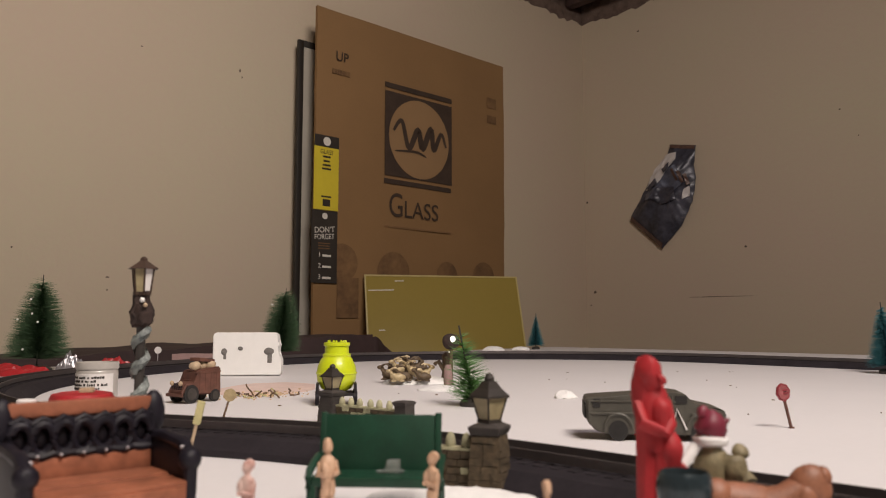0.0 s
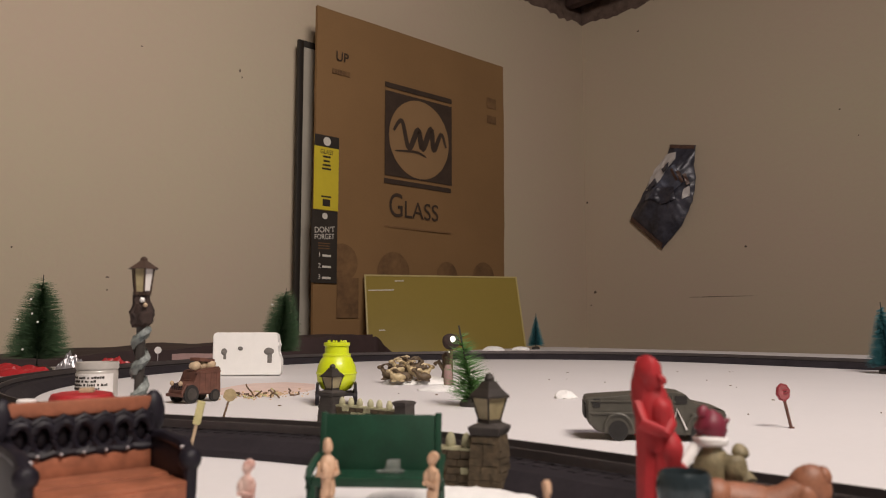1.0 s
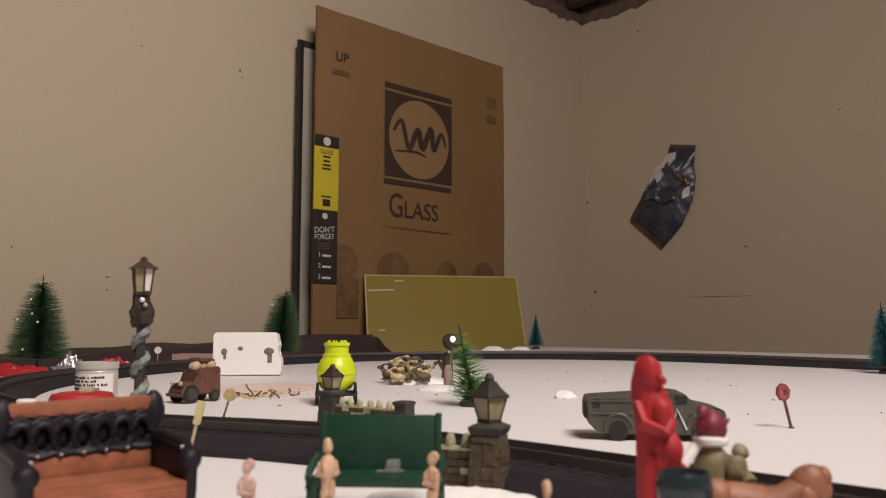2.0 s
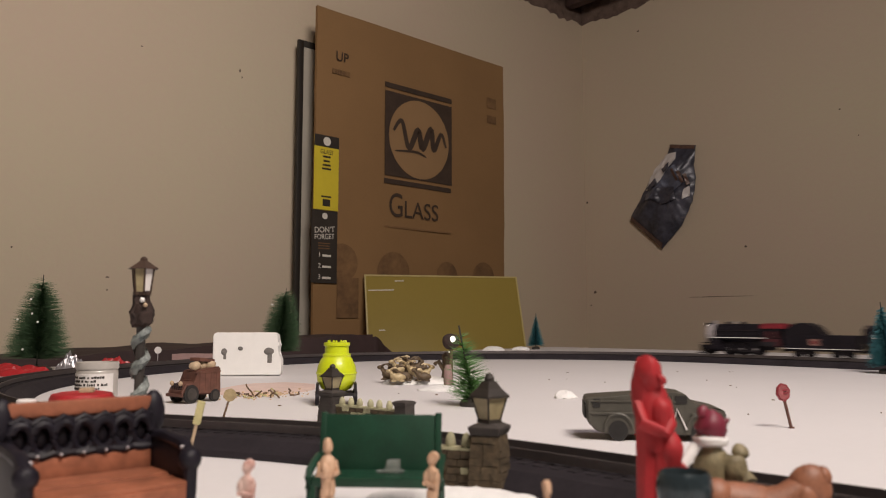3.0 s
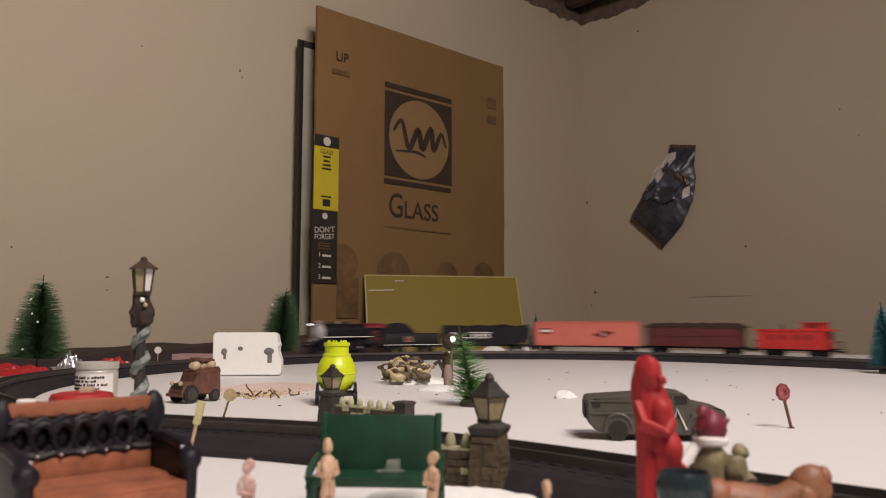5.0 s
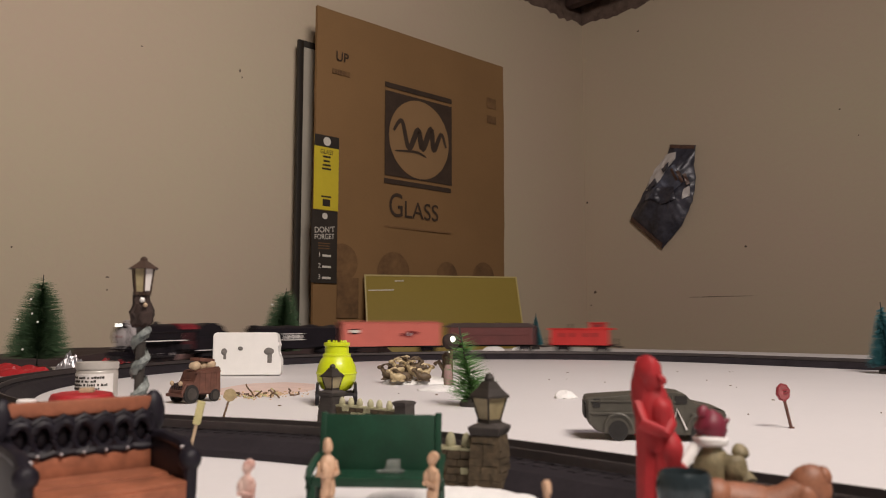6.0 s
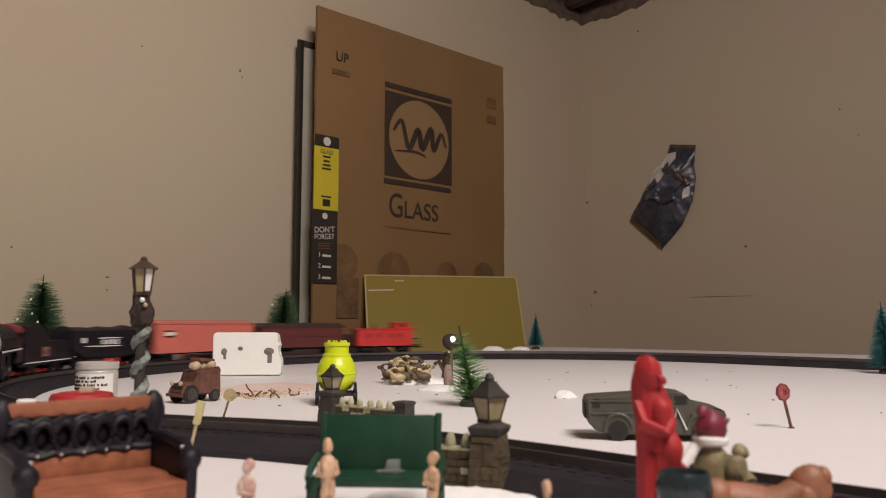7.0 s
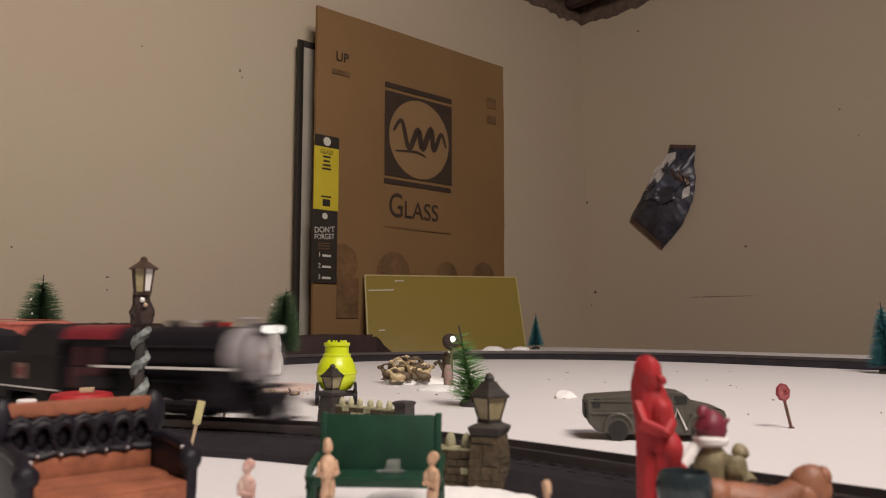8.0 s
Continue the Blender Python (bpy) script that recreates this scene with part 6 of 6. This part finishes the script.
def old_lorry():
    ob = thing("vintage_lorry", pose(-0.2035, 0.640, 0, 0, 0, 54), "rusty brown vintage toy lorry loaded with cream goods", "toy vehicle")
    bm = bmesh.new()
    prism(bm, [(-0.0215, 0.0070), (-0.0220, 0.0120), (-0.0120, 0.0172), (-0.0085, 0.0178), (-0.0080, 0.0262), (0.0185, 0.0292), (0.0195, 0.0060)], -0.0108, 0.0108, YZ)
    bmesh.ops.bevel(bm, geom=bm.edges[:], offset=0.0012, segments=2, affect="EDGES")
    body = part("body", bm, M_RUST, ob)
    bm = bmesh.new()
    for x in (-0.004, 0.002, 0.008, 0.014):
        box(bm, (x, -0.0107, 0.0175), (0.0012, 0.0010, 0.0150))
    box(bm, (0.0045, -0.0108, 0.0250), (0.0270, 0.0012, 0.0014))
    part("side_board", bm, M_RUST, body, smooth=False)
    for i in range(5):
        bm = bmesh.new()
        box(bm, (-0.0206, -0.0066 + i * 0.0033, 0.0125), (0.0012, 0.0010, 0.0080))
        part("grille_bar", bm, M_DARK, body, smooth=False)
    for y in (-0.0085, 0.0085):
        for x in (-0.0130, 0.0125):
            bm = bmesh.new()
            big = 0.0076 if x < 0 else 0.0052
            cyl(bm, (x, y * 1.15 - 0.0015, big), (x, y * 1.15 + 0.0015, big), big, n=22)
            tyre = part("wheel", bm, M_OLIVEDARK, ob)
            bm = bmesh.new()
            lathe(bm, [(big * 0.62, -0.0020), (big * 0.66, 0.0020)], 20, Matrix.Translation((x, y * 1.15, big)) @ pose(0, 0, 0, 90, 0, 0))
            part("rim", bm, M_POLE, tyre)
        bm = bmesh.new()
        tube(bm, [(-0.0220, y * 1.1, 0.0085), (-0.0180, y * 1.1, 0.0150), (-0.0110, y * 1.1, 0.0150), (-0.0050, y * 1.1, 0.0085)], 0.0013, 7)
        part("mudguard", bm, M_RUST, ob)
        bm = bmesh.new()
        ball(bm, (-0.0215, y * 0.75, 0.0165), 0.0020, u=10, v=8)
        part("headlamp", bm, M_CREAM, ob)
    bm = bmesh.new()
    for x, y, r_ in ((-0.004, -0.003, 0.0055), (0.005, 0.002, 0.0060), (0.013, -0.002, 0.0050)):
        ball(bm, (x, y, 0.0300), (r_, r_ * 0.9, r_ * 0.75))
    ruffle(bm, 0.0012, 250, 8.0)
    part("load", bm, M_CREAM, ob, "lumpy cream load")
    bm = bmesh.new()
    box(bm, (0.003, 0, 0.0350), (0.020, 0.012, 0.0030), pose(0, 0, 0, 0, 6, 10), bevel=0.0006)
    part("crate", bm, M_RUST, ob, "rusty crate on the load")
    bm = bmesh.new()
    box(bm, (-0.0230, 0, 0.0070), (0.0020, 0.0240, 0.0026), None, bevel=0.0005)
    part("bumper", bm, M_RUST, ob)
    for child in ob.children_recursive:
        child.data.transform(Matrix.Diagonal((0.90, 0.90, 0.98, 1)))
    return ob


old_lorry()

# crumbs and twigs beside the lorry
bm = bmesh.new()
r = random.Random(11)
for i in range(170):
    x, y = r.gauss(0, 0.020), r.gauss(0, 0.013)
    s = r.uniform(0.0006, 0.0019)
    box(bm, (x, y, s * 0.4), (s, s * r.uniform(0.6, 1.4), s * 0.8), pose(0, 0, 0, 0, 0, r.uniform(0, 90)))
solid("crumb_scatter", bm, M_CRUMB, pose(-0.1620, 0.700, 0), "scatter of tan crumbs on the white table", "crumbs", kind="stuff", smooth=False)
bm = bmesh.new()
prism(bm, [(0.046 * math.cos(a) * (1 + 0.3 * noise.noise(Vector((math.cos(a), math.sin(a), 4)))), 0.075 * math.sin(a) * (1 + 0.3 * noise.noise(Vector((math.cos(a) * 2, math.sin(a) * 2, 9))))) for a in np.linspace(0, 2 * math.pi, 40)[:-1]], 0.0001, 0.0005)
solid("paint_spill", bm, mat("peach_paint", (0.80, 0.62, 0.56), 0.5, 0, 0.12, 40, 0.1), pose(-0.1720, 0.765, 0), "thin peach paint spill on the white board", "spill", smooth=False)
for i in range(15):
    bm = bmesh.new()
    x, y = r.gauss(0, 0.020), r.gauss(0, 0.008)
    a = r.uniform(0, 6.28)
    L = r.uniform(0.005, 0.009)
    way, at = [], Vector((0, 0, 0.0010))
    for k in range(5):
        way.append(tuple(at))
        a += r.uniform(-1.2, 1.2)
        at = at + Vector((L * 0.5 * math.cos(a), L * 0.5 * math.sin(a), r.uniform(-0.0012, 0.0030)))
        at.z = max(at.z, 0.0008)
    tube(bm, way, 0.0007, 6)
    solid("twig", bm, M_TWIG if i % 3 else M_YELLOWSTICK, pose(-0.1610 + x, 0.680 + y, -0.0004), "short dry twig among the crumbs", "twig", "dry twigs")

paddle = thing("gold_paddle_sign", pose(-0.1440, 0.507, 0, 0, 16, 0), "small gold disc on a leaning dark stick", "toy sign")
bm = bmesh.new()
cyl(bm, (0, 0, 0), (0, 0, 0.0180), 0.0007, n=8)
part("stick", bm, M_TWIG, paddle)
bm = bmesh.new()
lathe(bm, [(0.0042, -0.0006), (0.0042, 0.0006)], 12, Matrix.Translation((0, -0.0008, 0.0185)) @ pose(0, 0, 0, 90, 0, 0))
ruffle(bm, 0.0004, 500, 1.0)
part("disc", bm, M_GOLD, paddle, "pale gold disc")
flag = thing("yellow_stake", pose(-0.1190, 0.364, 0, 0, 12, 0), "thin stake with a pale yellow painted end", "stake")
bm = bmesh.new()
cyl(bm, (0, 0, 0), (0, 0, 0.0190), 0.0008, n=8)
part("stick", bm, M_CREAM, flag)
bm = bmesh.new()
box(bm, (0, 0, 0.0235), (0.0036, 0.0020, 0.0110), None, bevel=0.0006)
part("painted_end", bm, M_YELLOWSTICK, flag)
bm = bmesh.new()
lathe(bm, [(0.0036, 0), (0.0042, 0.001), (0.0044, 0.0290), (0.0038, 0.0296), (0.0034, 0.0270)], 20)
solid("white_cup", bm, M_WHITE, pose(-0.1930, 0.360, 0), "small white cup behind the iron bench", "cup")

# odds and ends outside the loop on the far left


def crumpled(name, x, y, rx, ry, h, material, label, cat, seed, amount=0.35):
    bm = bmesh.new()
    bmesh.ops.create_grid(bm, x_segments=26, y_segments=18, size=1.0)
    for v in bm.verts:
        d = max(0.0, 1 - v.co.x ** 2) * max(0.0, 1 - v.co.y ** 2)
        n = noise.noise(Vector((v.co.x * 2.2, v.co.y * 2.2, seed)))
        n2 = noise.noise(Vector((v.co.x * 6, v.co.y * 6, seed)))
        k = 1 + 0.25 * noise.noise(Vector((v.co.x, v.co.y, seed + 4)))
        v.co = Vector((v.co.x * rx * k, v.co.y * ry * k, h * d ** 0.5 * (0.75 + 0.6 * n + amount * n2) + 0.0006))
        v.co.z = max(v.co.z, 0.0006)
    geo = bmesh.ops.solidify(bm, geom=bm.faces[:], thickness=0.0005)
    return solid(name, bm, material, pose(x, y, 0), label, cat, smooth=False)


crumpled("red_foil", -0.530, 0.955, 0.048, 0.022, 0.013, M_REDCLOTH, "crumpled red foil lying beside the track", "foil", 2.0)
crumpled("red_foil", -0.458, 1.075, 0.028, 0.014, 0.017, M_REDCLOTH, "small crumpled red foil piece behind the track", "foil", 5.0)
crumpled("silver_foil", -0.490, 1.020, 0.016, 0.014, 0.026, M_FOIL, "crumpled silver foil behind the jar", "foil", 8.0)
bm = bmesh.new()
box(bm, (0, 0, 0.009), (0.064, 0.030, 0.018), None, bevel=0.0015)
solid("pink_carton", bm, M_PINKBOX, pose(-0.372, 1.165, 0, 0, 0, -8), "small dusty pink card box behind the track", "box")
disc_sign = thing("white_disc_sign", pose(-0.4080, 1.105, 0), "small white disc on a thin pin", "toy sign")
bm = bmesh.new()
cyl(bm, (0, 0, 0), (0, 0, 0.022), 0.0007, n=8)
part("pin", bm, M_SILVER, disc_sign)
bm = bmesh.new()
lathe(bm, [(0.0050, -0.0006), (0.0050, 0.0006)], 18, Matrix.Translation((0, 0, 0.0255)) @ pose(0, 0, 0, 90, 0, 0))
part("disc", bm, M_WHITE, disc_sign, smooth=False)

# dark cloth-covered heaps on the floor behind the table


def heap(m, length, depth, tops, label, seed):
    bm = bmesh.new()
    n, k = 40, 12
    rows = []
    for j in range(k + 1):
        f = j / k
        row = []
        for i in range(n + 1):
            g = i / n
            top = np.interp(g, [t[0] for t in tops], [t[1] for t in tops])
            edge = min(1.0, 6 * min(f, 1 - f) + 0.0)
            z = FLOOR + (top - FLOOR) * edge ** 0.35 + 0.012 * noise.noise(Vector((g * 9, f * 4, seed))) * edge
            row.append(bm.verts.new(((g - 0.5) * length, (f - 0.5) * depth + 0.03 * noise.noise(Vector((g * 5, z * 3, seed))), max(z, FLOOR + 0.001))))
        rows.append(row)
    for a, b in zip(rows, rows[1:]):
        for i in range(n):
            bm.faces.new((a[i], a[i + 1], b[i + 1], b[i]))
    for col in (0, n):
        base = [r_[col] for r_ in rows]
        bm.faces.new(base if col else base[::-1])
    return solid("draped_cloth", bm, M_TARP, m, label, "cloth", "dark cloths over stored goods")


heap(pose(-0.66, 1.56, 0, 0, 0, 40), 1.10, 0.34, [(0, -0.03), (0.25, 0.0), (0.55, 0.012), (0.78, 0.020), (0.92, 0.036), (1, 0.034)], "dark brown cloth over a low heap behind the table", 3.0)
heap(pose(-0.28, 2.00, 0, 0, 0, 40), 0.30, 0.24, [(0, -0.05), (0.12, 0.018), (0.3, 0.028), (0.7, 0.026), (0.9, 0.0), (1, -0.03)], "dark brown cloth heap by the leaning panel", 6.0)

# the crushed snack bag stuck on the second wall
bag = thing("snack_bag", wall_r(0.42, 0.60, 0.012), "crushed dark foil snack bag stuck on the wall", "bag")
OUT = [(0.046, 0.226), (0.162, 0.204), (0.150, 0.118), (0.158, 0.066), (0.140, -0.030), (0.090, -0.125), (-0.009, -0.222), (-0.160, -0.085), (-0.155, -0.062), (-0.095, 0.030), (-0.030, 0.125), (0.030, 0.185)]


def inside(x, y, poly):
    hit = False
    for (x0, y0), (x1, y1) in zip(poly, poly[1:] + poly[:1]):
        if (y0 > y) != (y1 > y) and x < (x1 - x0) * (y - y0) / (y1 - y0) + x0:
            hit = not hit
    return hit


def rim_gap(x, y):
    best = 9.0
    for (x0, y0), (x1, y1) in zip(OUT, OUT[1:] + OUT[:1]):
        dx, dy = x1 - x0, y1 - y0
        t = min(1, max(0, ((x - x0) * dx + (y - y0) * dy) / (dx * dx + dy * dy)))
        best = min(best, math.hypot(x - x0 - t * dx, y - y0 - t * dy))
    return best


def bulge(x, y):
    d = rim_gap(x, y)
    return 0.004 + 0.040 * (min(d, 0.07) / 0.07) ** 0.7 * (0.8 + 0.7 * noise.noise(Vector((x * 13, y * 13, 1)))) + 0.006 * noise.noise(Vector((x * 50, y * 50, 2)))


def patch(poly, lift, step=0.009):
    """A sheet that follows the bag's bulge over a polygon, with its edge folded back."""
    bm = bmesh.new()
    cx, cy = sum(p[0] for p in poly) / len(poly), sum(p[1] for p in poly) / len(poly)
    rings = 12
    fine = []
    for (x0, y0), (x1, y1) in zip(poly, poly[1:] + poly[:1]):
        m = max(2, int(math.hypot(x1 - x0, y1 - y0) / step))
        fine += [(x0 + (x1 - x0) * i / m, y0 + (y1 - y0) * i / m) for i in range(m)]
    last = None
    for k in range(rings, 0, -1):
        f = k / rings
        ring = []
        for x, y in fine:
            px, py = cx + (x - cx) * f, cy + (y - cy) * f
            ring.append(bm.verts.new((px, py, bulge(px, py) + lift)))
        if last:
            for i in range(len(ring)):
                j = (i + 1) % len(ring)
                bm.faces.new((last[i], last[j], ring[j], ring[i]))
        else:
            back_ring = [bm.verts.new((v.co.x, v.co.y, v.co.z - 0.004)) for v in ring]
            for i in range(len(ring)):
                j = (i + 1) % len(ring)
                bm.faces.new((back_ring[i], back_ring[j], ring[j], ring[i]))
        last = ring
    tip = bm.verts.new((cx, cy, bulge(cx, cy) + lift))
    for i in range(len(last)):
        bm.faces.new((last[i], last[(i + 1) % len(last)], tip))
    return bm


bag_body = part("bag_body", patch(OUT, 0.0), M_BAGDARK, bag)
part("white_patch", patch([(0.036, 0.182), (0.082, 0.184), (0.088, 0.150), (0.050, 0.100), (-0.010, 0.052), (-0.072, 0.036), (-0.028, 0.120)], 0.010), M_BAGWHITE, bag_body, "white printed field")
part("blue_patch", patch([(0.040, 0.100), (0.090, 0.125), (0.120, 0.050), (0.060, 0.010), (-0.060, -0.010), (-0.070, 0.020), (-0.010, 0.045)], 0.011), M_BAGBLUE, bag_body, "slate blue printed field")
part("dark_patch", patch([(0.000, 0.040), (0.075, 0.035), (0.085, -0.020), (0.020, -0.035), (-0.030, -0.005)], 0.015), M_BAGDARK, bag_body, "dark printed patch")
part("brown_seal", patch([(0.046, 0.224), (0.160, 0.203), (0.158, 0.188), (0.050, 0.208)], 0.004), M_BAGBROWN, bag_body, "brown crimped seal")
part("brown_seal", patch([(-0.160, -0.084), (-0.153, -0.064), (0.000, -0.200), (-0.008, -0.220)], 0.004), M_BAGBROWN, bag_body, "brown crimped seal")
for i in range(3):
    x = 0.075 + i * 0.022
    part("stripe", patch([(x, 0.105 - i * 0.012), (x + 0.010, 0.108 - i * 0.012), (x + 0.024, 0.062 - i * 0.012), (x + 0.012, 0.058 - i * 0.012)], 0.015), M_BAGBROWN, bag_body, "faded stripe")
part("white_patch", patch([(0.112, 0.022), (0.138, 0.030), (0.132, -0.010), (0.104, -0.022)], 0.006), M_BAGWHITE, bag_body, "white printed field")
part("dark_patch", patch([(0.020, 0.118), (0.060, 0.140), (0.066, 0.112), (0.034, 0.098)], 0.016), M_BAGDARK, bag_body)
part("dark_patch", patch([(-0.060, 0.046), (-0.010, 0.082), (0.000, 0.058), (-0.040, 0.030)], 0.016), M_BAGDARK, bag_body)


# scuffs on the walls
def scuff(wall, m, w, h, seed):
    bm = bmesh.new()
    pts = []
    for i in range(10):
        a = 2 * math.pi * i / 10
        k = 1 + 0.5 * noise.noise(Vector((math.cos(a), math.sin(a), seed)))
        pts.append((w * k * math.cos(a) * (0.6 if w < 0.05 else 1.0), h * k * math.sin(a) * 0.65))
    prism(bm, pts, 0.0002, 0.0010)
    ob = part("scuff", bm, M_SCUFF, wall, smooth=False)
    ob.matrix_parent_inverse = wall.matrix_basis.inverted()
    ob.matrix_basis = m


wall_w, wall_n = bpy.data.objects["wall_west"], bpy.data.objects["wall_north"]
for s, z, w, h in ((1.808, 0.856, 0.004, 0.010), (1.800, 0.835, 0.003, 0.006), (2.12, 0.857, 0.005, 0.003), (2.43, 0.252, 0.004, 0.004), (1.535, 1.195, 0.010, 0.004), (1.505, 1.190, 0.006, 0.004), (2.19, 0.150, 0.004, 0.004), (2.19, 0.185, 0.010, 0.003)):
    scuff(wall_w, wall_l(s, z, 0), w, h, s * 7)
for s, z, w, h in ((0.66, 0.166, 0.135, 0.0022), (1.151, 0.843, 0.005, 0.005), (0.776, 0.363, 0.009, 0.006), (1.21, 0.735, 0.004, 0.004), (0.012, 0.625, 0.010, 0.008), (0.05, 0.20, 0.015, 0.010), (0.025, 0.14, 0.008, 0.005), (0.31, 1.38, 0.010, 0.006)):
    scuff(wall_n, wall_r(s, z, 0), w, h, s * 11)

# specks on the table
bm = bmesh.new()
r = random.Random(23)
for i in range(24):
    x, y = r.uniform(-0.15, 0.42), r.uniform(0.44, 1.05)
    s = r.uniform(0.0005, 0.0013)
    box(bm, (x, y, 0.0004), (s * r.uniform(1, 3), s, 0.0006), pose(0, 0, 0, 0, 0, 0))
solid("table_specks", bm, M_TWIG, Matrix(), "small dark specks scattered on the white board", "specks", kind="stuff", smooth=False)


# each vehicle with the distance of its middle behind the smokebox front and half its wheelbase
def taller(ob, k):
    for child in ob.children_recursive:
        child.data.transform(Matrix.Diagonal((1, 1, k, 1)))
    return ob


TRAIN = [(locomotive(), 0.0745, 0.022), (taller(tender(), 1.10), 0.188, 0.030), (taller(black_hopper(), 1.09), 0.328, 0.056), (taller(orange_boxcar(), 1.05), 0.512, 0.070),
         (taller(brown_hopper(), 1.06), 0.701, 0.060), (taller(caboose(), 1.04), 0.866, 0.036)]


def motions():
    """The train runs round the loop at a steady pace, anticlockwise."""
    for ob, behind, half in TRAIN:
        rows = []
        for i in range(244):
            t = i / FPS
            s = 1.2206 + 0.3572 * (t - 4.5) + 0.0065 * max(0.0, t - 4.5) - 0.032 * max(0.0, t - 7.5) - behind
            x0, y0, _ = on_track(s - half)
            x1, y1, _ = on_track(s + half)
            rows.append((t, pose((x0 + x1) / 2, (y0 + y1) / 2, RAIL, 0, 0, math.degrees(math.atan2(y1 - y0, x1 - x0)))))
        walk(ob, rows)


motions()
